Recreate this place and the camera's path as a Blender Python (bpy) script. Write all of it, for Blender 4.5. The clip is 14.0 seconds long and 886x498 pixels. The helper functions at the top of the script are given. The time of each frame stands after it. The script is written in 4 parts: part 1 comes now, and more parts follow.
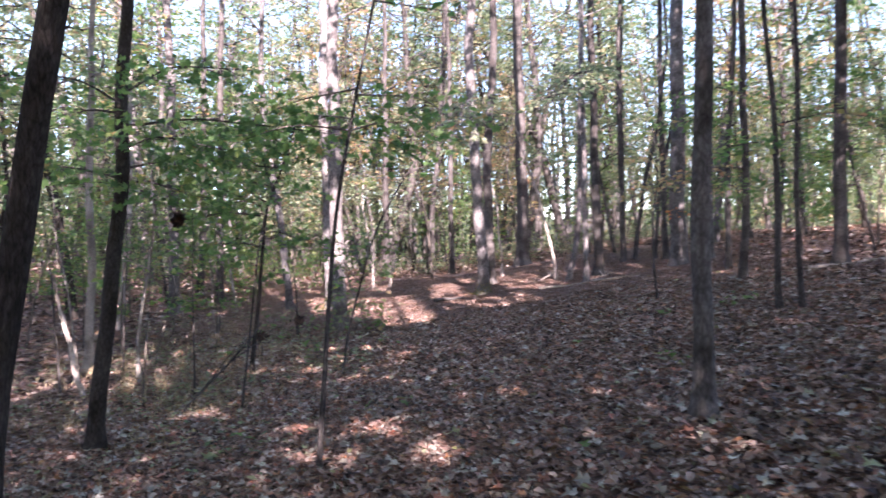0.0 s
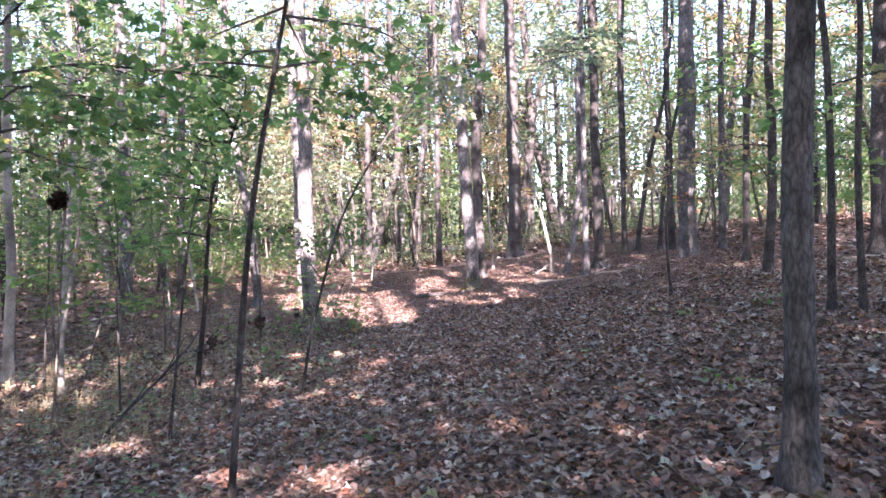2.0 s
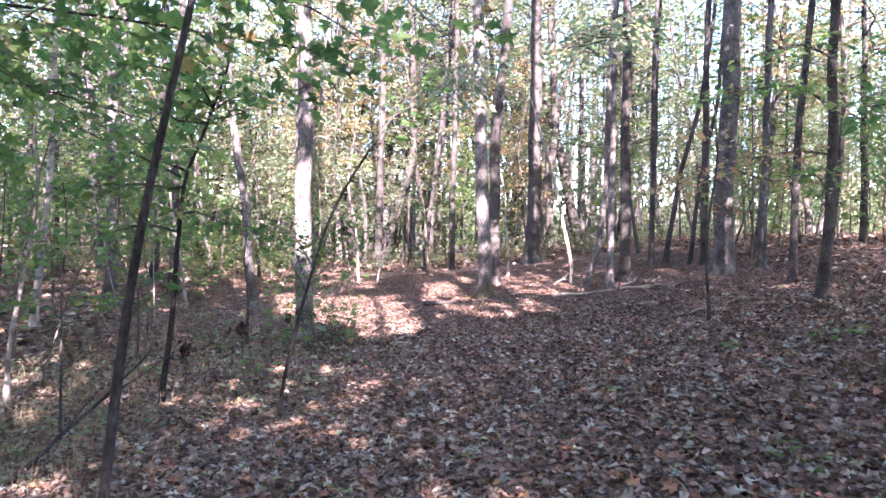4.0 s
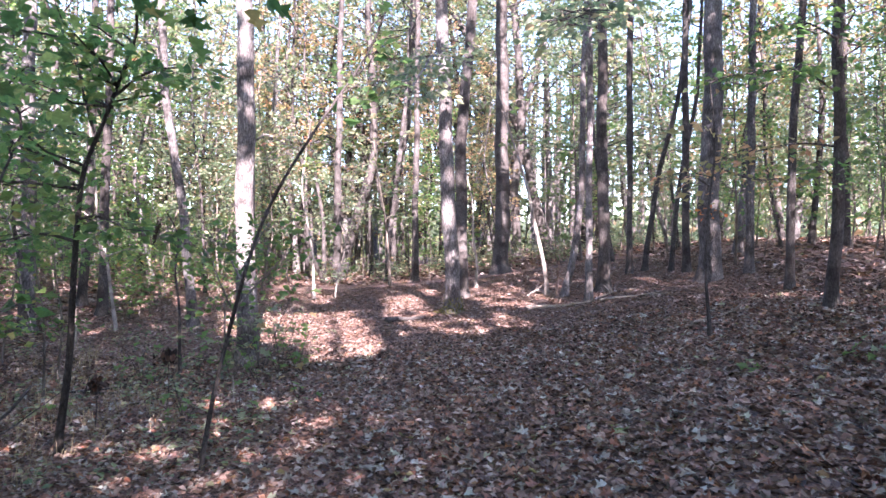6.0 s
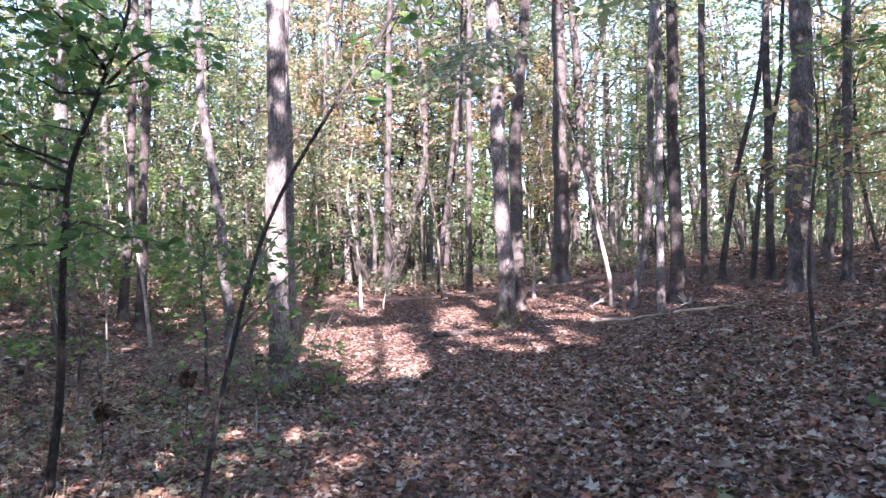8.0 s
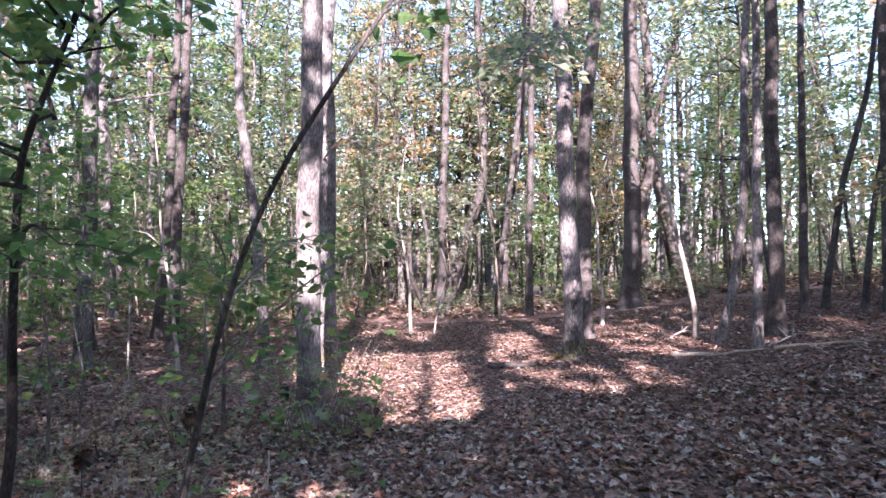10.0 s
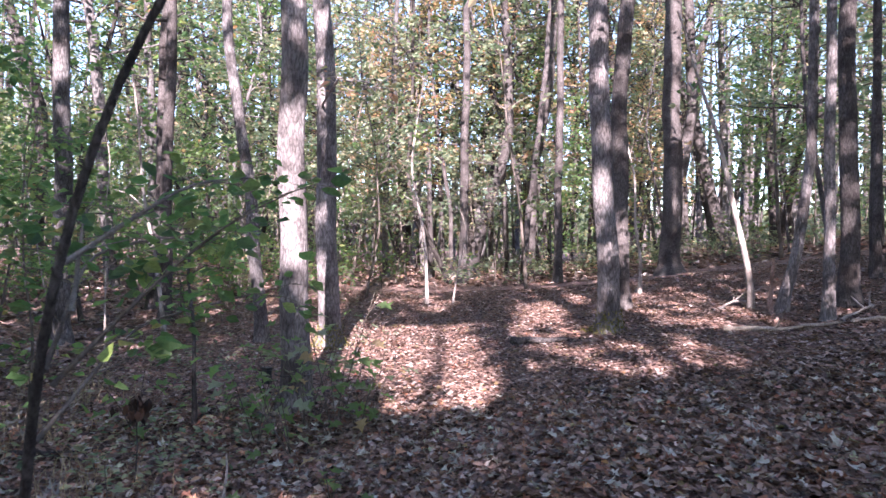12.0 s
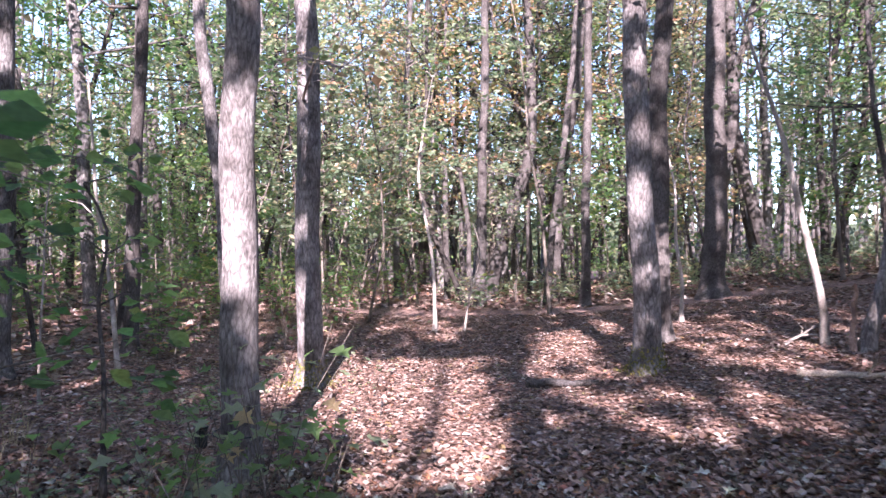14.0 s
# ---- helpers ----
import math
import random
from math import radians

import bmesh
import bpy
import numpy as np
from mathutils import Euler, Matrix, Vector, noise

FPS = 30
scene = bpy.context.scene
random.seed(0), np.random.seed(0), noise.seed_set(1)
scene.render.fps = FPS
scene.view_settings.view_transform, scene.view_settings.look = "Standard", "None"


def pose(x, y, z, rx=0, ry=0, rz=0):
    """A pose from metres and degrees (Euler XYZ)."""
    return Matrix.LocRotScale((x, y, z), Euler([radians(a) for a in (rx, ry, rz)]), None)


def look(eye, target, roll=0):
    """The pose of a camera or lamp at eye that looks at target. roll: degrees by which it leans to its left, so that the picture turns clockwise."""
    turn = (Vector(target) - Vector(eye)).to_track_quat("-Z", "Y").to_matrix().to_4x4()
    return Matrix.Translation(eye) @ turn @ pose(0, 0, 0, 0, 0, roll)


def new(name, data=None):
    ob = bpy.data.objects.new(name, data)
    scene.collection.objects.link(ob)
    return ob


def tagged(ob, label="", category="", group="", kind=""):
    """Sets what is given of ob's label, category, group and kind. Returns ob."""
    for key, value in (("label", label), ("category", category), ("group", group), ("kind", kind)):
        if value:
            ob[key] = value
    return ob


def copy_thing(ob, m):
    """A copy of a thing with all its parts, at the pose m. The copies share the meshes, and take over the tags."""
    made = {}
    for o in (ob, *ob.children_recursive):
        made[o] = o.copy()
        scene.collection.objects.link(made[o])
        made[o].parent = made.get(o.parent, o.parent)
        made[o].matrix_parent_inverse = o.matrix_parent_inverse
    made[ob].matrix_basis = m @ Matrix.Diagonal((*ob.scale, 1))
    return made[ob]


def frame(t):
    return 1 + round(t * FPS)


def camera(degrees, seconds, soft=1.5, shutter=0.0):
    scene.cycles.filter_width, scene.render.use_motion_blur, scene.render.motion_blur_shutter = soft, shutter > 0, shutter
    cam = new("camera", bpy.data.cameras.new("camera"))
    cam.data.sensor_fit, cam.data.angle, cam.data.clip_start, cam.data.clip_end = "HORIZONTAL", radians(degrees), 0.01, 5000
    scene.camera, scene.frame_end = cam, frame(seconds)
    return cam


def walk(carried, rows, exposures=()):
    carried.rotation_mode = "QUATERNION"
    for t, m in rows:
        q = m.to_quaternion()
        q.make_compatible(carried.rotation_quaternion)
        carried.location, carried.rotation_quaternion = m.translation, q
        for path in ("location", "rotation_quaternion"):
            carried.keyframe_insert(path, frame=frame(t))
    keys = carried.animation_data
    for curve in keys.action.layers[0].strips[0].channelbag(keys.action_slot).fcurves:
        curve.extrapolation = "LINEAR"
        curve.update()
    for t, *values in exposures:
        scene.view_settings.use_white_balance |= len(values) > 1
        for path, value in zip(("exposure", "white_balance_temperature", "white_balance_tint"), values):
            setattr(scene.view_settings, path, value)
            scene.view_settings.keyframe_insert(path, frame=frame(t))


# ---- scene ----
cam = camera(65.8, 14.0, soft=1.5, shutter=0.4)
PATH = [
    (0, (-0.059, -0.17, 1.381), (-0.046, 1.83, 1.388), -0.8),
    (0.5, (-0.049, 0.233, 1.372), (-0.209, 2.226, 1.352), -0.8),
    (1, (-0.116, 0.69, 1.345), (-0.306, 2.68, 1.296), -0.0),
    (1.5, (-0.099, 1.06, 1.341), (-0.117, 3.06, 1.303), -1.3),
    (2, (0.084, 1.561, 1.375), (0.125, 3.561, 1.355), -1.0),
    (2.2, (0.105, 1.703, 1.377), (0.139, 3.702, 1.362), -0.9),
    (4.3, (0.227, 3.066, 1.475), (0.22, 5.065, 1.452), 1.6),
    (4.5, (0.216, 3.198, 1.458), (0.227, 5.198, 1.44), 1.0),
    (5, (0.29, 3.551, 1.452), (0.243, 5.55, 1.447), 0.5),
    (5.5, (0.229, 3.943, 1.44), (0.246, 5.943, 1.45), 1.6),
    (6, (0.237, 4.244, 1.43), (0.336, 6.242, 1.442), 0.7),
    (6.5, (0.314, 4.521, 1.45), (0.373, 6.52, 1.491), 0.4),
    (7, (0.324, 4.801, 1.438), (0.26, 6.799, 1.485), 1.1),
    (7.5, (0.287, 5.086, 1.431), (0.183, 7.082, 1.497), 1.1),
    (8, (0.386, 5.384, 1.421), (0.315, 7.382, 1.458), 0.1),
    (8.5, (0.493, 5.632, 1.447), (0.338, 7.624, 1.529), 0.9),
    (8.7, (0.474, 5.791, 1.445), (0.305, 7.783, 1.508), 1.3),
    (10.8, (0.342, 7.354, 1.429), (0.077, 9.333, 1.535), 0.6),
    (11, (0.344, 7.483, 1.414), (0.112, 9.467, 1.505), 0.3),
    (11.5, (0.392, 7.856, 1.426), (0.131, 9.838, 1.48), -0.2),
    (12, (0.394, 8.196, 1.386), (0.067, 10.169, 1.381), 0.8),
    (12.5, (0.333, 8.59, 1.398), (-0.001, 10.561, 1.419), 0.8),
    (13, (0.386, 9.013, 1.401), (0.091, 10.991, 1.42), -0.1),
    (13.5, (0.475, 9.415, 1.43), (0.122, 11.384, 1.468), 0.8),
    (14, (0.418, 9.885, 1.433), (0.011, 11.842, 1.476), 1.0),
]
walk(cam, [(t, look(eye, target, roll)) for t, eye, target, roll in PATH], [(0, 3.08, 6060, 26), (0.5, 3.18, 6060, 26), (1, 3.60, 6010, 26), (2, 3.60, 5960, 26), (5, 3.68, 5910, 26), (6.5, 3.30, 5860, 26), (8.5, 3.26, 5860, 26), (11, 2.95, 5810, 26), (12.3, 2.95, 5810, 26), (14, 2.92, 5760, 26)])

# ---- world, sun ----
SUN_AZ, SUN_EL = radians(-9.5), radians(30.0)          # the way the light travels, from +y towards +x; height of the sun
LIGHT = Vector((math.sin(SUN_AZ) * math.cos(SUN_EL), math.cos(SUN_AZ) * math.cos(SUN_EL), -math.sin(SUN_EL)))
world = bpy.data.worlds.new("world")
scene.world = world
world.use_nodes = True
sky = world.node_tree.nodes.new("ShaderNodeTexSky")
sky.sky_type, sky.sun_disc, sky.sun_elevation, sky.sun_rotation = "NISHITA", False, SUN_EL, math.atan2(-LIGHT.x, -LIGHT.y)
back = world.node_tree.nodes["Background"]
back.inputs["Strength"].default_value = 0.092
world.node_tree.links.new(sky.outputs["Color"], back.inputs["Color"])
sun = new("sun", bpy.data.lights.new("sun", "SUN"))
sun.data.energy, sun.data.angle, sun.data.color = 5.0, radians(0.5), (1.0, 0.86, 0.77)
sun.rotation_mode = "QUATERNION"
sun.rotation_quaternion = LIGHT.to_track_quat("-Z", "Y")

# ---- materials ----
def nodes_of(name):
    m = bpy.data.materials.new(name)
    m.use_nodes = True
    t = m.node_tree
    return m, t, t.nodes["Principled BSDF"], t.nodes["Material Output"]


def ramp(t, stops, source):
    r = t.nodes.new("ShaderNodeValToRGB")
    e = r.color_ramp.elements
    while len(e) < len(stops):
        e.new(0.5)
    for k, (p, c) in zip(e, stops):
        k.position, k.color = p, (*c, 1)
    t.links.new(source, r.inputs["Fac"])
    return r.outputs["Color"]


def bark(name, dark, light, scale=1.0, bump=0.6, moss=0.0):
    """Furrowed bark: long cells up the stem, lichen blotches."""
    m, t, p, _ = nodes_of(name)
    co = t.nodes.new("ShaderNodeTexCoord")
    mp = t.nodes.new("ShaderNodeMapping")
    mp.inputs["Scale"].default_value = (22 * scale, 22 * scale, 7.5 * scale)
    t.links.new(co.outputs["Object"], mp.inputs["Vector"])
    furrow = t.nodes.new("ShaderNodeTexNoise")
    furrow.inputs["Scale"].default_value, furrow.inputs["Detail"].default_value, furrow.inputs["Roughness"].default_value = 2.2, 6, 0.7
    t.links.new(mp.outputs["Vector"], furrow.inputs["Vector"])
    plates = t.nodes.new("ShaderNodeTexVoronoi")
    plates.feature = "DISTANCE_TO_EDGE"
    plates.inputs["Scale"].default_value = 1.0
    t.links.new(mp.outputs["Vector"], plates.inputs["Vector"])
    blotch = t.nodes.new("ShaderNodeTexNoise")
    blotch.inputs["Scale"].default_value, blotch.inputs["Detail"].default_value = 3.0, 3
    t.links.new(co.outputs["Object"], blotch.inputs["Vector"])
    mid = [(a + b) / 2 for a, b in zip(dark, light)]
    c1 = ramp(t, [(0.3, dark), (0.52, mid), (0.72, light)], furrow.outputs["Fac"])
    c2 = ramp(t, [(0.36, (0.5, 0.48, 0.47)), (0.5, (0.9, 0.89, 0.88)), (0.65, (1.2, 1.2, 1.18))], blotch.outputs["Fac"])
    mix = t.nodes.new("ShaderNodeMix")
    mix.data_type, mix.blend_type = "RGBA", "MULTIPLY"
    mix.inputs["Factor"].default_value = 1.0
    t.links.new(c1, mix.inputs[6])
    t.links.new(c2, mix.inputs[7])
    crack = ramp(t, [(0.0, (0.55, 0.53, 0.52)), (0.09, (0.88, 0.87, 0.86)), (0.25, (1.08, 1.08, 1.08))], plates.outputs["Distance"])
    mix2 = t.nodes.new("ShaderNodeMix")
    mix2.data_type, mix2.blend_type = "RGBA", "MULTIPLY"
    mix2.inputs["Factor"].default_value = min(1.0, bump)
    t.links.new(mix.outputs[2], mix2.inputs[6])
    t.links.new(crack, mix2.inputs[7])
    t.links.new(mix2.outputs[2], p.inputs["Base Color"])
    p.inputs["Roughness"].default_value = 0.92
    p.inputs["Specular IOR Level"].default_value = 0.15
    add = t.nodes.new("ShaderNodeMath")
    add.operation = "MULTIPLY_ADD"
    add.inputs[1].default_value = 0.8
    t.links.new(plates.outputs["Distance"], add.inputs[0])
    t.links.new(furrow.outputs["Fac"], add.inputs[2])
    b = t.nodes.new("ShaderNodeBump")
    b.inputs["Strength"].default_value, b.inputs["Distance"].default_value = bump, 0.03
    t.links.new(add.outputs[0], b.inputs["Height"])
    t.links.new(b.outputs["Normal"], p.inputs["Normal"])
    return m


def leafy(name, stops, translucent=0.35, rough=0.55):
    """Leaves that let some light through; every leaf (island) takes its own tone."""
    m, t, p, out = nodes_of(name)
    geo = t.nodes.new("ShaderNodeNewGeometry")
    col = ramp(t, stops, geo.outputs["Random Per Island"])
    nz = t.nodes.new("ShaderNodeTexNoise")
    nz.inputs["Scale"].default_value, nz.inputs["Detail"].default_value = 60, 2
    shade = ramp(t, [(0.3, (0.75, 0.75, 0.72)), (0.7, (1.15, 1.15, 1.1))], nz.outputs["Fac"])
    mix = t.nodes.new("ShaderNodeMix")
    mix.data_type, mix.blend_type = "RGBA", "MULTIPLY"
    mix.inputs["Factor"].default_value = 1.0
    t.links.new(col, mix.inputs[6])
    t.links.new(shade, mix.inputs[7])
    t.links.new(mix.outputs[2], p.inputs["Base Color"])
    p.inputs["Roughness"].default_value = rough
    p.inputs["Specular IOR Level"].default_value = 0.35
    if translucent:
        tr = t.nodes.new("ShaderNodeBsdfTranslucent")
        through_leaf = t.nodes.new("ShaderNodeMix")
        through_leaf.data_type, through_leaf.blend_type = "RGBA", "MULTIPLY"
        through_leaf.inputs["Factor"].default_value = 1.0
        through_leaf.inputs[7].default_value = (1.65, 1.75, 1.3, 1)
        t.links.new(mix.outputs[2], through_leaf.inputs[6])
        t.links.new(through_leaf.outputs[2], tr.inputs["Color"])
        ms = t.nodes.new("ShaderNodeMixShader")
        ms.inputs["Fac"].default_value = translucent
        t.links.new(p.outputs["BSDF"], ms.inputs[1])
        t.links.new(tr.outputs["BSDF"], ms.inputs[2])
        t.links.new(ms.outputs["Shader"], out.inputs["Surface"])
    return m


def soil():
    """Leaf mould: cells of old leaves over dark earth."""
    m, t, p, _ = nodes_of("leaf_mould")
    co = t.nodes.new("ShaderNodeTexCoord")
    cell = t.nodes.new("ShaderNodeTexVoronoi")
    cell.inputs["Scale"].default_value = 21
    t.links.new(co.outputs["Object"], cell.inputs["Vector"])
    big = t.nodes.new("ShaderNodeTexNoise")
    big.inputs["Scale"].default_value, big.inputs["Detail"].default_value = 0.7, 5
    t.links.new(co.outputs["Object"], big.inputs["Vector"])
    sep = t.nodes.new("ShaderNodeSeparateColor")
    t.links.new(cell.outputs["Color"], sep.inputs["Color"])
    c1 = ramp(t, [(0.0, (0.05, 0.032, 0.028)), (0.4, (0.13, 0.08, 0.068)), (0.75, (0.21, 0.135, 0.112)), (1.0, (0.3, 0.21, 0.18))], sep.outputs["Red"])
    c2 = ramp(t, [(0.3, (0.7, 0.66, 0.62)), (0.7, (1.2, 1.1, 1.05))], big.outputs["Fac"])
    mix = t.nodes.new("ShaderNodeMix")
    mix.data_type, mix.blend_type = "RGBA", "MULTIPLY"
    mix.inputs["Factor"].default_value = 1.0
    t.links.new(c1, mix.inputs[6])
    t.links.new(c2, mix.inputs[7])
    t.links.new(mix.outputs[2], p.inputs["Base Color"])
    p.inputs["Roughness"].default_value = 0.95
    b = t.nodes.new("ShaderNodeBump")
    b.inputs["Strength"].default_value, b.inputs["Distance"].default_value = 0.9, 0.04
    t.links.new(cell.outputs["Distance"], b.inputs["Height"])
    t.links.new(b.outputs["Normal"], p.inputs["Normal"])
    return m


def plain(name, color, rough=0.6):
    m, t, p, _ = nodes_of(name)
    nz = t.nodes.new("ShaderNodeTexNoise")
    nz.inputs["Scale"].default_value, nz.inputs["Detail"].default_value = 35, 4
    col = ramp(t, [(0.3, [c * 0.7 for c in color]), (0.7, [min(1, c * 1.25) for c in color])], nz.outputs["Fac"])
    t.links.new(col, p.inputs["Base Color"])
    p.inputs["Roughness"].default_value = rough
    b = t.nodes.new("ShaderNodeBump")
    b.inputs["Strength"].default_value, b.inputs["Distance"].default_value = 0.4, 0.01
    t.links.new(nz.outputs["Fac"], b.inputs["Height"])
    t.links.new(b.outputs["Normal"], p.inputs["Normal"])
    return m


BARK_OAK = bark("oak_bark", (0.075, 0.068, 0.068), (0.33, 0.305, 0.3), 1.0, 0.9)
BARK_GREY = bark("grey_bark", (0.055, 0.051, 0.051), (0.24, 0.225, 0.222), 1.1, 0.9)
# darker bark, mostly for trunks in shade: that shade is put into the colour
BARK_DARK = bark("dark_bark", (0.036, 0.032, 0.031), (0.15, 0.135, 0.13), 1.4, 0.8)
# darkest bark: deep shade on backlit and far stems, painted in as colour
BARK_SHADED = bark("shaded_bark", (0.02, 0.018, 0.017), (0.095, 0.082, 0.075), 1.4, 0.8)
BARK_SMOOTH = bark("smooth_bark", (0.09, 0.075, 0.062), (0.22, 0.19, 0.165), 2.2, 0.25)
BARK_PALE = bark("pale_bark", (0.2, 0.17, 0.15), (0.5, 0.45, 0.41), 2.0, 0.3)
DEADWOOD = bark("dead_wood", (0.12, 0.095, 0.075), (0.42, 0.36, 0.3), 2.0, 0.5)
STUMPWOOD = bark("red_stump_wood", (0.19, 0.12, 0.1), (0.5, 0.35, 0.29), 2.0, 0.5)
GREEN = leafy("green_leaves", [(0.0, (0.055, 0.105, 0.047)), (0.35, (0.088, 0.155, 0.064)), (0.7, (0.135, 0.205, 0.08)), (0.94, (0.21, 0.25, 0.1)), (1.0, (0.3, 0.17, 0.09))], 0.66, 0.42)
CANOPY = leafy("canopy_leaves", [(0.0, (0.085, 0.13, 0.085)), (0.4, (0.15, 0.195, 0.125)), (0.75, (0.23, 0.255, 0.17)), (0.92, (0.32, 0.285, 0.19)), (1.0, (0.4, 0.25, 0.18))], 0.52, 0.42)
TURNED = leafy("turned_leaves", [(0.0, (0.14, 0.16, 0.08)), (0.4, (0.28, 0.24, 0.12)), (0.75, (0.38, 0.25, 0.16)), (1.0, (0.38, 0.18, 0.13))], 0.5, 0.45)
LITTER = leafy("fallen_leaves", [(0.0, (0.025, 0.016, 0.014)), (0.22, (0.1, 0.061, 0.05)), (0.5, (0.195, 0.121, 0.099)), (0.7, (0.26, 0.175, 0.147)), (0.84, (0.31, 0.237, 0.213)), (0.92, (0.42, 0.36, 0.34)), (0.965, (0.3, 0.11, 0.075)), (1.0, (0.2, 0.2, 0.09))], 0.1, 0.48)
PALE_LITTER = leafy("pale_fallen_leaves", [(0.0, (0.16, 0.135, 0.112)), (0.5, (0.26, 0.237, 0.208)), (0.9, (0.4, 0.39, 0.36)), (1.0, (0.26, 0.29, 0.15))], 0.1, 0.45)
RED_LITTER = leafy("russet_fallen_leaves", [(0.0, (0.12, 0.05, 0.035)), (0.6, (0.24, 0.11, 0.075)), (1.0, (0.36, 0.19, 0.11))], 0.12, 0.5)
# far leaves coloured dark in place of the shade of the wood before them
FARLEAF_SHADED = leafy("far_leaves_shaded", [(0.0, (0.02, 0.034, 0.016)), (0.45, (0.04, 0.06, 0.026)), (0.8, (0.07, 0.085, 0.035)), (0.95, (0.12, 0.11, 0.05)), (1.0, (0.16, 0.1, 0.06))], 0.35, 0.6)
ORANGE = leafy("orange_leaves", [(0.0, (0.42, 0.13, 0.05)), (1.0, (0.55, 0.2, 0.08))], 0.45, 0.5)
DEADLEAF = leafy("withered_leaves", [(0.0, (0.02, 0.012, 0.01)), (0.6, (0.05, 0.028, 0.02)), (1.0, (0.12, 0.06, 0.04))], 0.1)
MOSS = leafy("moss", [(0.0, (0.07, 0.07, 0.02)), (0.6, (0.15, 0.14, 0.04)), (1.0, (0.24, 0.19, 0.06))], 0.1, 0.8)
STRAW = plain("dry_straw", (0.32, 0.26, 0.15), 0.8)
SOIL = soil()


def thicket():
    """Far foliage: clumps of leaf, the gloom between them painted into the colour."""
    m, t, p, _ = nodes_of("far_thicket")
    co = t.nodes.new("ShaderNodeTexCoord")
    nz = t.nodes.new("ShaderNodeTexNoise")
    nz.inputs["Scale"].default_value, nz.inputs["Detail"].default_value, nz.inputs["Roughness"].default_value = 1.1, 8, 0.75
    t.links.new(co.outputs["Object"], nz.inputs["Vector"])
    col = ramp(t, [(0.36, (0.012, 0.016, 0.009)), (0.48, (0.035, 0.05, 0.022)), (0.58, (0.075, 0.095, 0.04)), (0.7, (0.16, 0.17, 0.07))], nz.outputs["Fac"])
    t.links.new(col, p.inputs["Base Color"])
    p.inputs["Roughness"].default_value = 0.9
    b = t.nodes.new("ShaderNodeBump")
    b.inputs["Strength"].default_value, b.inputs["Distance"].default_value = 1.0, 0.6
    t.links.new(nz.outputs["Fac"], b.inputs["Height"])
    t.links.new(b.outputs["Normal"], p.inputs["Normal"])
    return m


THICKET = thicket()
BLACK = plain("black_plastic", (0.012, 0.012, 0.014), 0.4)

# ---- shapes ----
rng = np.random.default_rng(7)


def ground_z(x, y):
    """The forest floor: falls to one side, rises ahead and to the other side."""
    u, v = 9 * np.tanh(x / 9), 9 * np.tanh((y - 12) / 9)
    return -0.26952 + 0.13079 * u + 0.03247 * v - 0.00597 * u * v + 0.01235 * u * u + 0.00772 * v * v


def bumps(x, y):
    """Small unevenness of the floor."""
    return 0.022 * np.sin(1.9 * x + 0.7 * y) * np.sin(1.3 * y - 0.5 * x) + 0.012 * np.sin(4.1 * x - 2.3 * y + 1) * np.sin(3.7 * y + 1.1 * x)


def floor_z(x, y):
    return float(ground_z(np.float64(x), np.float64(y)) + bumps(np.float64(x), np.float64(y)))


def fast_mesh(name, verts, loops, sizes, material, smooth=False):
    me = bpy.data.meshes.new(name)
    verts = np.asarray(verts, np.float32)
    loops = np.asarray(loops, np.int32)
    sizes = np.asarray(sizes, np.int32)
    me.vertices.add(len(verts))
    me.vertices.foreach_set("co", verts.ravel())
    me.loops.add(len(loops))
    me.loops.foreach_set("vertex_index", loops)
    me.polygons.add(len(sizes))
    me.polygons.foreach_set("loop_start", np.concatenate(([0], np.cumsum(sizes)[:-1])).astype(np.int32))
    me.polygons.foreach_set("use_smooth", np.full(len(sizes), smooth))
    me.materials.append(material)
    me.update(calc_edges=True)
    me.validate()
    return me


class Tubes:
    """Gathers tapered stems into one mesh."""
    def __init__(self):
        self.v, self.l, self.s, self.n = [], [], [], 0

    def add(self, pts, radii, sides=7, rough=0.0, seed=0.0):
        pts = np.asarray(pts, float)
        n = len(pts)
        tang = np.gradient(pts, axis=0)
        tang /= np.linalg.norm(tang, axis=1)[:, None] + 1e-9
        ref = np.array([1.0, 0.0, 0.0]) if abs(tang[:, 0]).mean() < 0.7 else np.array([0.0, 1.0, 0.0])
        a = np.cross(tang, ref)
        a /= np.linalg.norm(a, axis=1)[:, None]
        b = np.cross(tang, a)
        ang = np.arange(sides) * 2 * np.pi / sides
        r = np.asarray(radii, float)[:, None] * np.ones(sides)[None]
        if rough:
            k = np.arange(n)[:, None]
            r = r * (1 + rough * (np.sin(3 * ang + seed + 0.35 * k) * 0.5 + np.sin(7 * ang - 0.8 * k + 2 * seed) * 0.4 + np.sin(2 * ang + 1.7 * k + seed) * 0.3))
        ring = pts[:, None] + r[..., None] * (np.cos(ang)[None, :, None] * a[:, None] + np.sin(ang)[None, :, None] * b[:, None])
        self.v.append(ring.reshape(-1, 3))
        i = np.arange(n - 1)[:, None] * sides
        j = np.arange(sides)[None]
        k = (j + 1) % sides
        q = np.stack([i + j, i + sides + j, i + sides + k, i + k], -1).reshape(-1, 4)[:, ::-1] + self.n
        self.l.append(q.ravel())
        self.s.append(np.full(len(q), 4))
        cap = np.arange(sides) + self.n
        self.l += [cap, (cap + (n - 1) * sides)[::-1]]
        self.s += [np.array([sides]), np.array([sides])]
        self.n += n * sides

    def mesh(self, name, material):
        return fast_mesh(name, np.concatenate(self.v), np.concatenate(self.l), np.concatenate(self.s), material, True)


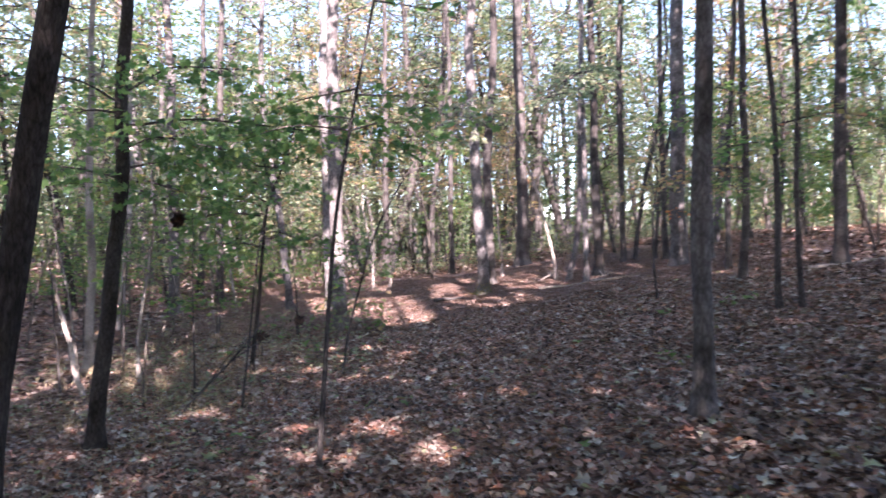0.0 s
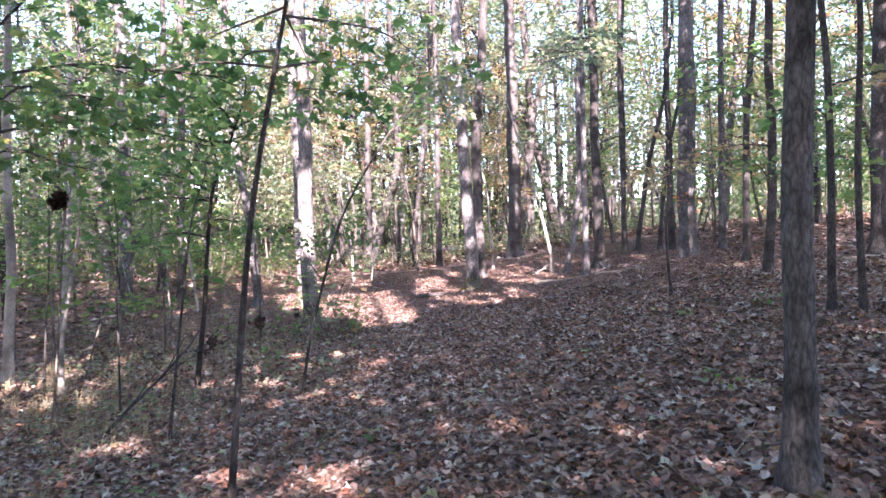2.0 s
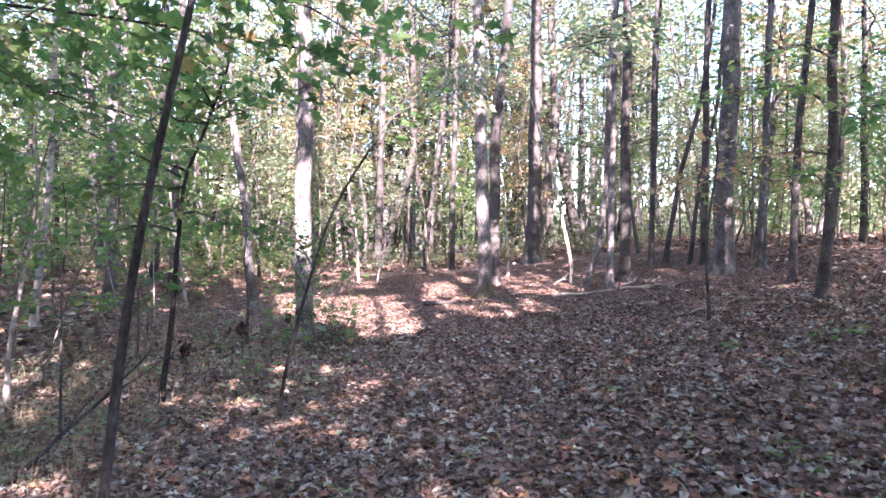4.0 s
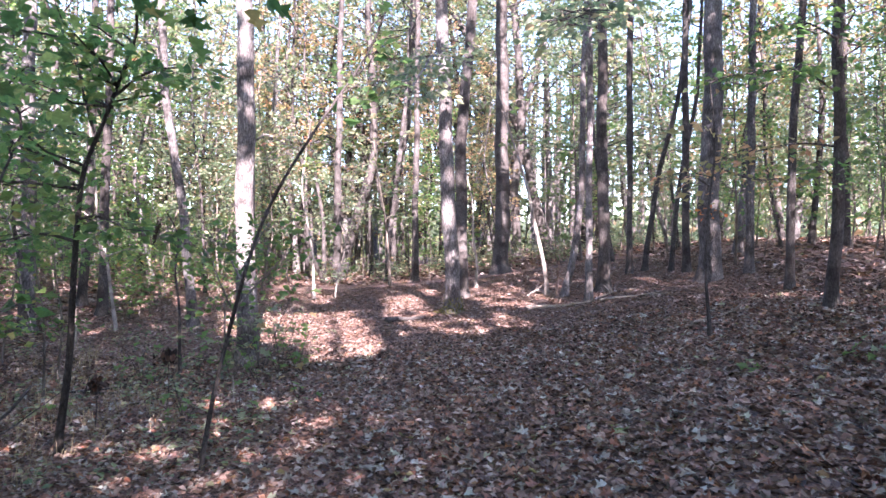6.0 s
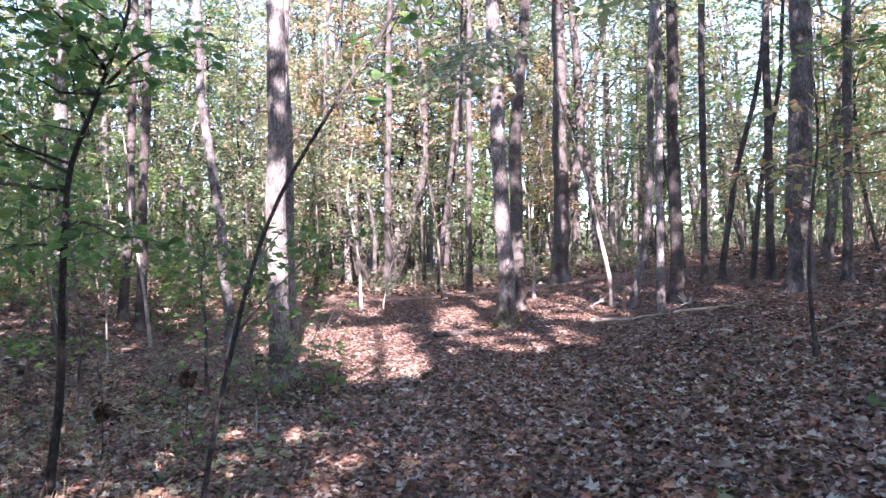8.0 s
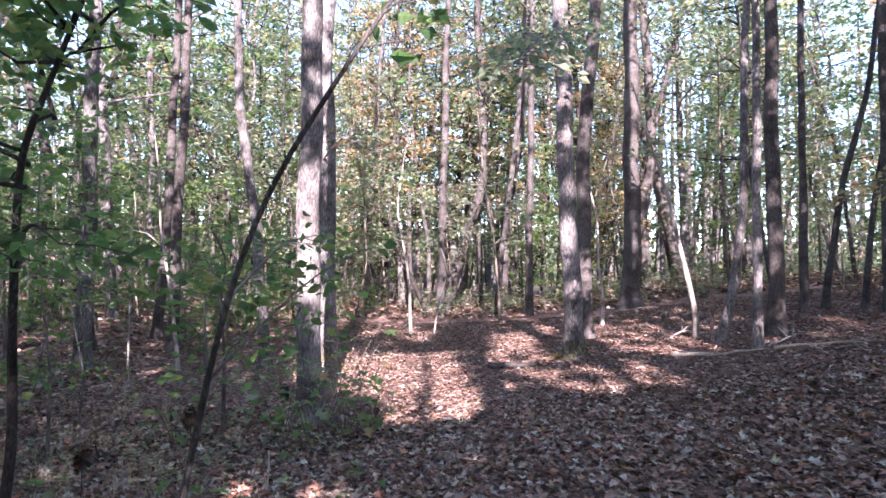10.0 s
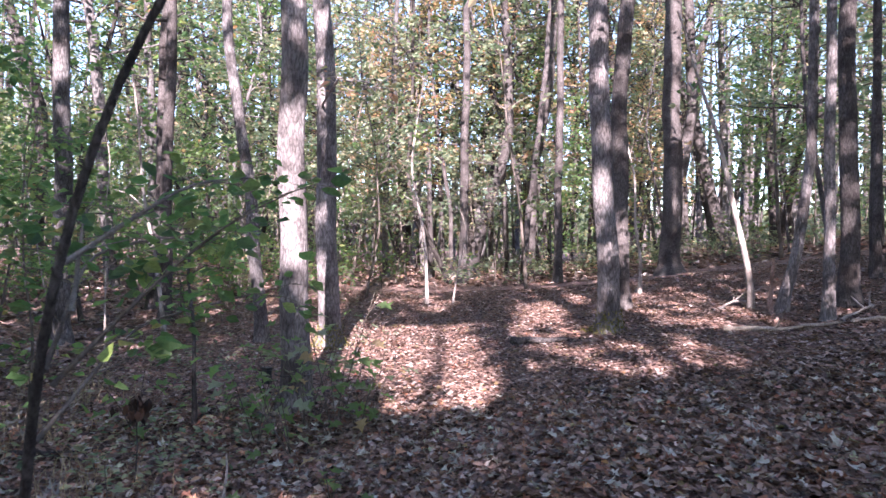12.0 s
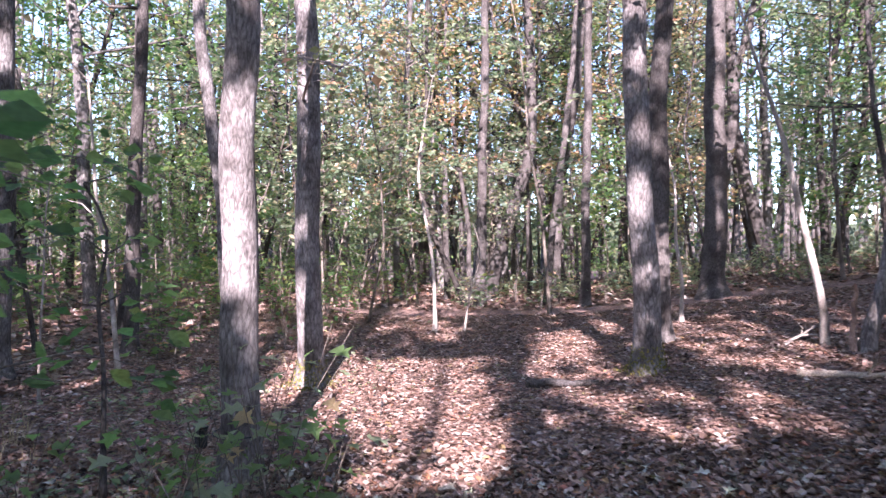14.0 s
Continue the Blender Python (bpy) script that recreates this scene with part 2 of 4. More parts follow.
def leaf_mesh(name, c, along, up, size, material, shape=0, curl=0.25):
    """Leaves at c, pointing along, facing up. shape 0: folded blade; 1: lobed blade with a curl; 2: five-lobed leaf."""
    c, along, up = (np.asarray(a, float) for a in (c, along, up))
    size = np.asarray(size, float)[:, None]
    along = along / (np.linalg.norm(along, axis=1)[:, None] + 1e-9)
    side = np.cross(along, up)
    side /= np.linalg.norm(side, axis=1)[:, None] + 1e-9
    up = np.cross(side, along)
    if shape == 0:
        plan = [(0, 0, 0), (-0.32, 0.45, curl * 0.5), (0, 1, 0), (0.32, 0.45, curl * 0.5)]
        faces = [(0, 2, 1), (0, 3, 2)]
    elif shape == 1:
        plan = [(0, 0, 0), (-0.2, 0.2, curl * 0.3), (-0.34, 0.6, curl), (0, 1, curl * 0.5), (0.34, 0.55, curl * 0.8), (0.22, 0.22, curl * 0.2), (0, 0.5, 0)]
        faces = [(0, 6, 1), (1, 6, 2), (2, 6, 3), (3, 6, 4), (4, 6, 5), (5, 6, 0)]
    else:
        plan = [(0, 0, 0), (-0.38, 0.12, curl * 0.2), (-0.2, 0.38, 0), (-0.52, 0.62, curl * 0.5), (-0.16, 0.66, 0), (0, 1.0, -curl * 0.6), (0.16, 0.66, 0), (0.52, 0.62, curl * 0.5), (0.2, 0.38, 0), (0.38, 0.12, curl * 0.2), (0, 0.45, -0.02)]
        faces = [(i, 10, i + 1) for i in range(9)] + [(9, 10, 0)]
    n, k = len(c), len(plan)
    v = np.stack([c + size * (x * side + y * along + z * up) for x, y, z in plan], 1).reshape(-1, 3)
    f = np.asarray(faces, int)
    loops = (np.arange(n)[:, None, None] * k + f[None]).ravel()
    return fast_mesh(name, v, loops, np.full(n * len(f), 3), material)


def part(name, data, parent, label=""):
    ob = new(name, data)
    ob.parent = parent
    return tagged(ob, label) if label else ob


def thing(name, place, label, category, group="", kind=""):
    ob = new(name)
    ob.location = place
    ob.empty_display_size = 0.2
    return tagged(ob, label, category, group, kind)


def smooth_path(pts, step=0.3):
    """A soft line through the points."""
    pts = np.asarray(pts, float)
    d = np.concatenate(([0], np.cumsum(np.linalg.norm(np.diff(pts, axis=0), axis=1))))
    m = max(4, int(d[-1] / step) + 1)
    s = np.linspace(0, d[-1], m)
    q = np.stack([np.interp(s, d, pts[:, i]) for i in range(3)], 1)
    for _ in range(2):
        q[1:-1] = 0.25 * q[:-2] + 0.5 * q[1:-1] + 0.25 * q[2:]
    return q


def sprays(r, starts, ways, lengths, leaves, leaf, flat=0.6, shape=0):
    """Leaf sprays along side twigs: centres, directions, normals, sizes."""
    c, a, u, s = [], [], [], []
    for p, w, length in zip(starts, ways, lengths):
        n = max(3, int(leaves * length))
        t = np.sqrt(r.random(n)) * length
        w = np.asarray(w) / np.linalg.norm(w)
        side = np.cross(w, (0, 0, 1))
        side /= np.linalg.norm(side) + 1e-9
        off = r.normal(0, 0.16 * length + 0.05, n)
        q = p + t[:, None] * w + off[:, None] * side + np.stack([np.zeros(n), np.zeros(n), -0.10 * t * t / max(length, 0.3) + r.normal(0, 0.07, n)], 1)
        c.append(q)
        a.append(w * 0.7 + side * np.sign(off)[:, None] * r.random((n, 1)) + r.normal(0, 0.3, (n, 3)) + np.array([0, 0, -0.2]))
        u.append(np.array([0, 0, flat]) + r.normal(0, 0.45, (n, 3)))
        s.append(leaf * (0.65 + 0.7 * r.random(n)))
    return [np.concatenate(k) for k in (c, a, u, s)]


def twig_lines(r, path, radii, z0, count, reach, rise=0.25):
    """Side branches of a stem above z0: start, way, length."""
    ok = np.where(path[:, 2] - path[0, 2] >= z0)[0]
    starts, ways, lengths = [], [], []
    for k in range(count):
        i = ok[int(r.random() * len(ok))]
        az = r.random() * 2 * np.pi
        frac = (i - ok[0]) / max(1, len(ok) - 1)
        w = np.array([np.cos(az), np.sin(az), rise * r.normal(1, 0.5) + 0.25 * frac])
        starts.append(path[i])
        ways.append(w)
        lengths.append(reach * (0.5 + 0.7 * r.random()) * (1 - 0.45 * frac))
    return starts, ways, lengths


def stem_parts(ob, base, pts, r0, material, height, seed, sides=14, flare=0.55, rough=0.05, tip=0.35, limbs=0, limb_z=4.0, leaves=0, leaf=0.14, leaf_mat=None, reach=1.4, bough="limb", apart=True):
    """Trunk, limbs and crown of one tree as parts under ob; pts are places of the stem's axis, base first."""
    r = np.random.default_rng(seed)
    pts = [np.asarray(p, float) for p in pts]
    if pts[-1][2] < base[2] + height:
        w = pts[-1] - pts[-2] if len(pts) > 1 else np.array([0, 0, 1.0])
        w = w / np.linalg.norm(w) * 0.5 + np.array([r.normal(0, 0.03), r.normal(0, 0.03), 0.8])
        k = (base[2] + height - pts[-1][2]) / w[2]
        mid = pts[-1] + w * k * 0.5 + np.array([*r.normal(0, 0.12, 2), 0])
        pts += [mid, pts[-1] + w * k]
    line = smooth_path(pts, 0.3 if r0 > 0.04 else 0.2)
    u = np.linspace(0, 1, len(line))[:, None] * height
    line[1:, :2] += (0.07 * r0 + 0.006) * (np.sin(u * 1.7 + r.random(2) * 6) + 0.6 * np.sin(u * 3.9 + r.random(2) * 6))[1:]
    line[0, 2] = base[2] - 0.15
    h = np.concatenate(([0], np.cumsum(np.linalg.norm(np.diff(line, axis=0), axis=1))))
    extra = np.array([0.05, 0.1, 0.2])
    near = np.stack([np.interp(0.15 + extra, h, line[:, i]) for i in range(3)], 1)
    line = np.concatenate([line[:1], near, line[h > 0.4]])
    h = np.concatenate(([0], np.cumsum(np.linalg.norm(np.diff(line, axis=0), axis=1))))
    rad = r0 * (1 - (1 - tip) * h / h[-1]) * (1 + flare * np.exp(-np.maximum(h - 0.15, 0) / 0.16))
    local = line - np.asarray(base)
    t = Tubes()
    t.add(local, rad, sides, rough, seed)
    part("trunk", t.mesh("trunk", material), ob)
    if limbs:
        st, wa, le = twig_lines(r, local, rad, limb_z, limbs, reach)
        t = Tubes()
        for p, w, length in zip(st, wa, le):
            w = w / np.linalg.norm(w)
            j = r.normal(0, 0.07, (3, 3)) * length
            t.add([p, p + w * length * 0.35 + j[0], p + w * length * 0.7 + j[1], p + w * length + j[2]], np.array([0.35, 0.25, 0.16, 0.06]) * min(r0, 0.09), 5)
            if apart:
                part(bough, t.mesh(bough, material), ob)
                t = Tubes()
        if not apart:
            tagged(part("branchwork", t.mesh("branchwork", material), ob), kind="stuff")
        if leaves:
            part("crown", leaf_mesh("crown", *sprays(r, st, wa, le, leaves, leaf), leaf_mat or GREEN), ob)


def tree(label, pts, diameter, material=BARK_OAK, height=14.0, seed=0, name="tree", category="tree", group="", **more):
    x, y = pts[0][0], pts[0][1]
    base = (x, y, floor_z(x, y))
    ob = thing(name, base, label, category, group)
    more = {"leaves": 18, "leaf": 0.12, "leaf_mat": (CANOPY, CANOPY, CANOPY, TURNED)[seed % 4] if name == "tree" else GREEN, **more}
    stem_parts(ob, base, [base] + [p for p in pts[1:]], diameter / 2, material, height, seed, **more)
    return ob


# ---- the forest floor ----
def build_ground():
    k = np.linspace(-1, 1, 221)
    gx = 14 * np.sinh(k * 5.6) / np.sinh(5.6) * 110 * 0.55 + 14 * k
    gy = 12 + gx * 1.05
    X, Y = np.meshgrid(gx, gy, indexing="ij")
    Z = ground_z(X, Y) + bumps(X, Y) * np.exp(-((X / 40) ** 2 + ((Y - 12) / 40) ** 2))
    n = len(k)
    i, j = np.meshgrid(np.arange(n - 1), np.arange(n - 1), indexing="ij")
    q = np.stack([i * n + j, (i + 1) * n + j, (i + 1) * n + j + 1, i * n + j + 1], -1).reshape(-1, 4)
    me = fast_mesh("ground", np.stack([X, Y, Z], -1).reshape(-1, 3), q.ravel(), np.full(len(q), 4), SOIL, True)
    tagged(new("ground", me), "sloping forest floor of dark leaf mould", "ground", kind="structure")


build_ground()


def litter(name, label, n, x0, x1, y0, y1, size, seed, shape, tilt=0.4, lift=0.032, curl=0.3, material=LITTER):
    r = np.random.default_rng(seed)
    x, y = x0 + (x1 - x0) * r.random(n), y0 + (y1 - y0) * r.random(n)
    z = ground_z(x, y) + bumps(x, y) + 0.005 + lift * r.random(n) ** 2
    az = r.random(n) * 2 * np.pi
    along = np.stack([np.cos(az), np.sin(az), r.normal(0, 0.16, n)], 1)
    up = np.stack([r.normal(0, tilt, n), r.normal(0, tilt, n), np.ones(n)], 1)
    me = leaf_mesh(name, np.stack([x, y, z], 1), along, up, size * (0.55 + 0.9 * r.random(n)), material, shape, curl)
    tagged(new(name, me), label, "leaf litter", kind="stuff")


litter("leaf_litter", "brown and grey fallen oak leaves carpeting the ground", 140000, -6, 7.5, 1.6, 15.6, 0.06, 1, 1)
litter("leaf_litter", "pale grey lobed leaves lying on top of the litter", 13000, -5, 7, 1.8, 15, 0.078, 7, 2, 0.5, 0.045, 0.35, PALE_LITTER)
litter("leaf_litter", "russet curled leaves lying on top of the litter", 9000, -5, 7, 1.8, 15, 0.075, 8, 2, 0.5, 0.045, 0.4, RED_LITTER)
litter("leaf_litter", "brown fallen leaves lying over the rise", 175000, -7.5, 8.5, 14.2, 24, 0.056, 2, 0, 0.24, 0.022, 0.25)
litter("leaf_litter", "fallen leaves under the far trees", 52000, -26, 28, 25, 48, 0.17, 3, 0)
litter("leaf_litter", "fallen leaves on the lower slope", 22000, -18, -6, 0, 25, 0.15, 4, 0)
litter("leaf_litter", "fallen leaves on the upper slope", 16000, 7.5, 18, 0, 25, 0.15, 5, 0)
litter("leaf_litter", "fallen leaves behind the start of the path", 9000, -8, 8, -9, 0.6, 0.15, 6, 0)

# ---- the trees that stand along the way ----
OAK = "tall oak with furrowed grey-brown bark"
tree("tall oak with plated grey-brown bark, partly sunlit", [(-2.25, 14.9), (-2.27, 14.85, 2.66), (-2.32, 14.8, 5.4)], 0.305, BARK_OAK, 18, 11, sides=22, limbs=10, limb_z=7.5, reach=3)
tree("tall grey-barked oak standing behind another oak", [(-2.87, 17.85), (-2.93, 17.75, 2.7), (-3.0, 17.7, 5.0)], 0.32, BARK_OAK, 18, 12, sides=20, limbs=10, limb_z=7.5, reach=3)
tree("tall oak with dappled pale bark and mossy foot", [(1.14, 18.1), (1.03, 18.0, 2.5), (0.9, 17.95, 4.4), (0.82, 17.95, 6.8)], 0.31, BARK_OAK, 19, 13, sides=22, limbs=10, limb_z=8, reach=3)
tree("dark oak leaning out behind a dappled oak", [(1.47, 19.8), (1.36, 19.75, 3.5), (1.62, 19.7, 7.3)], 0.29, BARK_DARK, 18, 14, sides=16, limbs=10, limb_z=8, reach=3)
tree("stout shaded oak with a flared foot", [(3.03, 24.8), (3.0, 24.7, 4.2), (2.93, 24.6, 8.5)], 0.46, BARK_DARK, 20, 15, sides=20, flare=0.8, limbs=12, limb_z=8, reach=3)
tree("slender reddish tree bending up from a leaning foot", [(3.39, 18.1), (3.61, 18.09, 1.3), (3.72, 18.04, 2.6), (3.73, 18.0, 3.9), (3.75, 17.95, 5.6)], 0.15, BARK_OAK, 13, 16, limbs=8, limb_z=6, reach=2)
tree("slim sunlit tree beside a thicker one", [(3.69, 17.25), (3.67, 17.2, 3.2), (3.63, 17.15, 5.7)], 0.14, BARK_OAK, 14, 17, limbs=8, limb_z=6, reach=2)
tree("straight dark oak on the rise", [(4.15, 17.85), (4.1, 17.8, 3.3), (4.02, 17.75, 6.6)], 0.24, BARK_DARK, 16, 18, flare=0.8, limbs=8, limb_z=7, reach=2.4)
tree("thick grey oak on the upper slope", [(6.1, 17.4), (6.11, 17.35, 3.3), (6.12, 17.3, 6.5)], 0.42, BARK_GREY, 18, 19, sides=18, limbs=10, limb_z=7, reach=3)
tree("thin straight pole tree", [(5.54, 20.45), (5.5, 20.4, 3.7), (5.47, 20.3, 6.9)], 0.13, BARK_DARK, 12, 20, limbs=8, limb_z=6, reach=1.6, leaves=40, leaf_mat=CANOPY)
tree("thin tree leaning over the slope", [(5.74, 20.0), (6.07, 20.0, 3.6), (6.45, 19.9, 4.9), (6.75, 19.9, 7.5)], 0.13, BARK_DARK, 12, 21, limbs=8, limb_z=6, reach=1.6, leaves=40, leaf_mat=CANOPY)
tree("thin leaning pole tree", [(6.13, 19.4), (6.32, 19.3, 3.5), (6.68, 19.3, 5.1)], 0.11, BARK_DARK, 11, 22, limbs=8, limb_z=5.5, reach=1.6, leaves=40, leaf_mat=CANOPY)
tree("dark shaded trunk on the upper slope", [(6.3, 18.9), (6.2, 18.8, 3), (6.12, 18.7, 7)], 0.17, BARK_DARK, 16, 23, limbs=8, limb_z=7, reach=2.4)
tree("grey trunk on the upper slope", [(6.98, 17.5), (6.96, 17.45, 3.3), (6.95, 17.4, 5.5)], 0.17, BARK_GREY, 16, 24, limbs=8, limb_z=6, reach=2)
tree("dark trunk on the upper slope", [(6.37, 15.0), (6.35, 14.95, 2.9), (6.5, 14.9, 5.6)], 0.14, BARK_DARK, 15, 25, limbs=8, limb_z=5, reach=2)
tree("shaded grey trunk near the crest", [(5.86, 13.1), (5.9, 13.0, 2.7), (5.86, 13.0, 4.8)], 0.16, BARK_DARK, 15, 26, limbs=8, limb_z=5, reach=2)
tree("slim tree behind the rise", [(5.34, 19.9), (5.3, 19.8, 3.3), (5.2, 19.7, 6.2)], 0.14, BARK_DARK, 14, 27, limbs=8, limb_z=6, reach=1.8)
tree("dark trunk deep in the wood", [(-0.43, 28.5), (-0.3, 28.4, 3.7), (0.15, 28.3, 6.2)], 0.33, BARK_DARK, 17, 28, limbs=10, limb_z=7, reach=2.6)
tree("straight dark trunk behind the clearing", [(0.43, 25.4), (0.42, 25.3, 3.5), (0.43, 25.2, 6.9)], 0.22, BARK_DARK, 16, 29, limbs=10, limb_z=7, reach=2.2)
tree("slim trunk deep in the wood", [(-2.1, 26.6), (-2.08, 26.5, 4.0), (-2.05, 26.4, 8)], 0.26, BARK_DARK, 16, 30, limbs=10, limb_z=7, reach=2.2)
tree("thin crooked trunk deep in the wood", [(-2.84, 29.5), (-2.9, 29.4, 2.6), (-3.35, 29.3, 5.1), (-3.6, 29.2, 7.6)], 0.15, BARK_DARK, 12, 31, limbs=8, limb_z=5, reach=1.8, leaves=35, leaf_mat=CANOPY)
tree("slender lit trunk deep in the wood", [(-4.55, 27.9), (-4.62, 27.8, 2.4), (-4.46, 27.8, 5.0), (-4.28, 27.7, 8.6)], 0.2, BARK_GREY, 14, 32, limbs=8, limb_z=6, reach=2)
tree("slim trunk leaning aside in the wood", [(-0.46, 26.5), (-0.35, 26.4, 2.4), (-0.05, 26.4, 4.9), (0.05, 26.4, 6.2)], 0.18, BARK_DARK, 14, 33, limbs=8, limb_z=6, reach=2)
tree("slender tree with a kinked stem", [(-4.0, 18.05), (-4.25, 18.05, 2.2), (-4.58, 18.05, 4.2), (-4.68, 18.0, 5.6), (-4.72, 18, 6.6)], 0.2, BARK_GREY, 14, 34, limbs=8, limb_z=5, reach=2, leaves=30, leaf_mat=CANOPY)
tree("dark trunk among green saplings", [(-6.17, 18.9), (-6.08, 18.8, 2.2), (-6.04, 18.8, 5.1)], 0.21, BARK_DARK, 15, 35, limbs=8, limb_z=5, reach=2)
tree("straight grey trunk among green saplings", [(-6.75, 17.2), (-6.75, 17.15, 3), (-6.75, 17.1, 6)], 0.27, BARK_GREY, 17, 36, sides=16, limbs=8, limb_z=6, reach=2.4)
tree("grey young tree with smooth ringed bark near the path", [(1.86, 4.84), (1.87, 4.84, 1.5), (1.93, 4.85, 3.2)], 0.15, BARK_GREY, 13, 37, sides=20, flare=0.7, limbs=8, limb_z=5, reach=2)
tree("dark slender tree with a gentle bend", [(-3.64, 6.95), (-3.47, 6.95, 1.1), (-3.38, 7.05, 2.1), (-3.42, 7.2, 3.3)], 0.17, BARK_SHADED, 12, 38, sides=16, limbs=8, limb_z=4.5, reach=2)
tree("dark leaning tree with rough bark beside the path", [(-2.02, 2.75), (-1.98, 2.76, 0.5), (-1.94, 2.79, 1.27), (-1.86, 2.8, 1.65), (-1.78, 2.76, 2.0), (-1.66, 2.75, 2.5)], 0.14, BARK_SHADED, 10, 39, sides=18, limbs=6, limb_z=4.5, reach=2)
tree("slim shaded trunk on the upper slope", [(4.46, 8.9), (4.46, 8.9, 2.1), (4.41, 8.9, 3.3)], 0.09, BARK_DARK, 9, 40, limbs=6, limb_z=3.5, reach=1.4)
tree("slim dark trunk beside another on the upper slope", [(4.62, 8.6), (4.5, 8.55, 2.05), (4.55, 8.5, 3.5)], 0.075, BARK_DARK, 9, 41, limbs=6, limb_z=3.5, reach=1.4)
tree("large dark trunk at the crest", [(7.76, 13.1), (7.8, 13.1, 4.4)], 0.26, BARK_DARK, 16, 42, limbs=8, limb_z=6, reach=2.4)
tree("pale-footed trunk on the lower slope", [(-7.3, 15.4), (-7.1, 15.4, 1.7), (-7.0, 15.4, 4)], 0.14, BARK_PALE, 11, 43, limbs=8, limb_z=5, reach=1.6, leaves=30)
tree("pale trunk on the lower slope", [(-6.25, 11.9), (-6.13, 11.9, 1.5), (-6.2, 11.9, 2.6)], 0.15, BARK_PALE, 11, 44, limbs=8, limb_z=4, reach=1.6, leaves=30)
tree("dark trunk on the lower slope", [(-7.08, 20), (-6.97, 20, 1.9), (-6.9, 20, 5)], 0.21, BARK_DARK, 14, 45, limbs=8, limb_z=6, reach=2)

tree("dark crooked stem leaning among the trees", [(-2.5, 27.0), (-3.0, 27.0, 1.3), (-3.4, 27.0, 2.15), (-3.75, 27.0, 3.2), (-3.65, 27.0, 6.0)], 0.15, BARK_SHADED, 10, 46, limbs=6, limb_z=6, reach=1.5)

# saplings along the way
tree("dead pale sapling leaning over bare leaves", [(3.16, 18.6), (3.07, 18.55, 1.3), (2.84, 18.5, 2.2), (2.63, 18.4, 3.1), (2.37, 18.3, 3.7), (2.07, 18.3, 4.5)], 0.1, BARK_PALE, 4.2, 50, name="sapling", category="sapling", sides=10, flare=0.3, tip=0.25, limbs=3, limb_z=2.6, reach=0.8)
tree("dark crooked sapling with forked leafy top", [(-3.15, 11.1), (-3.08, 11.1, 0.18), (-2.97, 10.95, 0.73), (-2.86, 10.78, 1.66), (-2.77, 10.65, 2.2), (-2.58, 10.6, 2.42), (-2.46, 10.65, 2.86), (-2.32, 10.65, 3.3)], 0.08, BARK_SHADED, 4.2, 51, name="sapling", category="sapling", sides=12, flare=0.3, tip=0.3, limbs=11, limb_z=2.6, reach=1.1, leaves=55, leaf=0.11, bough="branch")
tree("dark sapling leaning far over the path edge", [(-1.57, 10.35), (-1.42, 10.3, 0.27), (-1.21, 10.1, 1.01), (-1.09, 10.07, 1.45), (-0.9, 10.07, 1.93), (-0.47, 10.12, 2.65), (-0.05, 10.1, 3.2)], 0.043, BARK_DARK, 4.0, 52, name="sapling", category="sapling", sides=10, flare=0.3, tip=0.4, limbs=5, limb_z=3.2, reach=0.7, leaves=25, bough="branch")
tree("slim grey sapling leaning beside the path", [(-1.03, 5.25), (-0.98, 5.3, 0.62), (-0.92, 5.37, 1.27), (-0.9, 5.46, 1.66), (-0.87, 5.52, 1.96), (-0.8, 5.54, 2.32), (-0.7, 5.56, 2.8)], 0.045, BARK_DARK, 5, 53, name="sapling", category="sapling", sides=12, flare=0.3, tip=0.3, limbs=6, limb_z=3.2, reach=1.3, leaves=45, leaf=0.12, bough="branch")
tree("thin bare sapling stem", [(-2.59, 8.55), (-2.44, 8.55, 0.7), (-2.26, 8.55, 2.0)], 0.035, BARK_DARK, 3.0, 54, name="sapling", category="sapling", sides=7, limbs=5, limb_z=1.4, reach=0.6, leaves=20, bough="branch")
tree("very thin upright sapling", [(-3.58, 9.7), (-3.6, 9.7, 1.0)], 0.03, BARK_DARK, 2.6, 55, name="sapling", category="sapling", sides=7, limbs=5, limb_z=1.2, reach=0.6, leaves=20, bough="branch")
tree("thin bent sapling on the lower slope", [(-3.07, 14.4), (-3.08, 14.4, 0.7), (-3.22, 14.4, 1.2)], 0.05, BARK_DARK, 2.4, 56, name="sapling", category="sapling", sides=7, limbs=5, limb_z=1.2, reach=0.6, leaves=25, bough="branch")
tree("short dark sapling on the upper slope", [(4.06, 12.75), (4.0, 12.75, 1.25), (3.98, 12.7, 1.9)], 0.05, BARK_DARK, 3.2, 57, name="sapling", category="sapling", sides=7, limbs=5, limb_z=1.6, reach=0.7, leaves=25, leaf_mat=TURNED, bough="branch")
tree("pale lit sapling stem in the clearing", [(-2.13, 21.6), (-2.17, 21.6, 1.3)], 0.075, BARK_PALE, 4.5, 58, name="sapling", category="sapling", sides=8, limbs=6, limb_z=2, reach=0.9, leaves=30, bough="branch")
tree("thin pale sapling in the clearing", [(-1.63, 21.6), (-1.53, 21.6, 1.05)], 0.04, BARK_PALE, 1.9, 59, name="sapling", category="sapling", sides=8, limbs=4, limb_z=0.8, reach=0.5, leaves=14, bough="branch")
tree("pale forked sapling behind the oak", [(1.95, 21.5), (1.96, 21.5, 1.3), (1.84, 21.5, 1.75)], 0.07, BARK_PALE, 3.2, 60, name="sapling", category="sapling", sides=8, limbs=4, limb_z=1.2, reach=0.6, leaves=14, bough="branch")
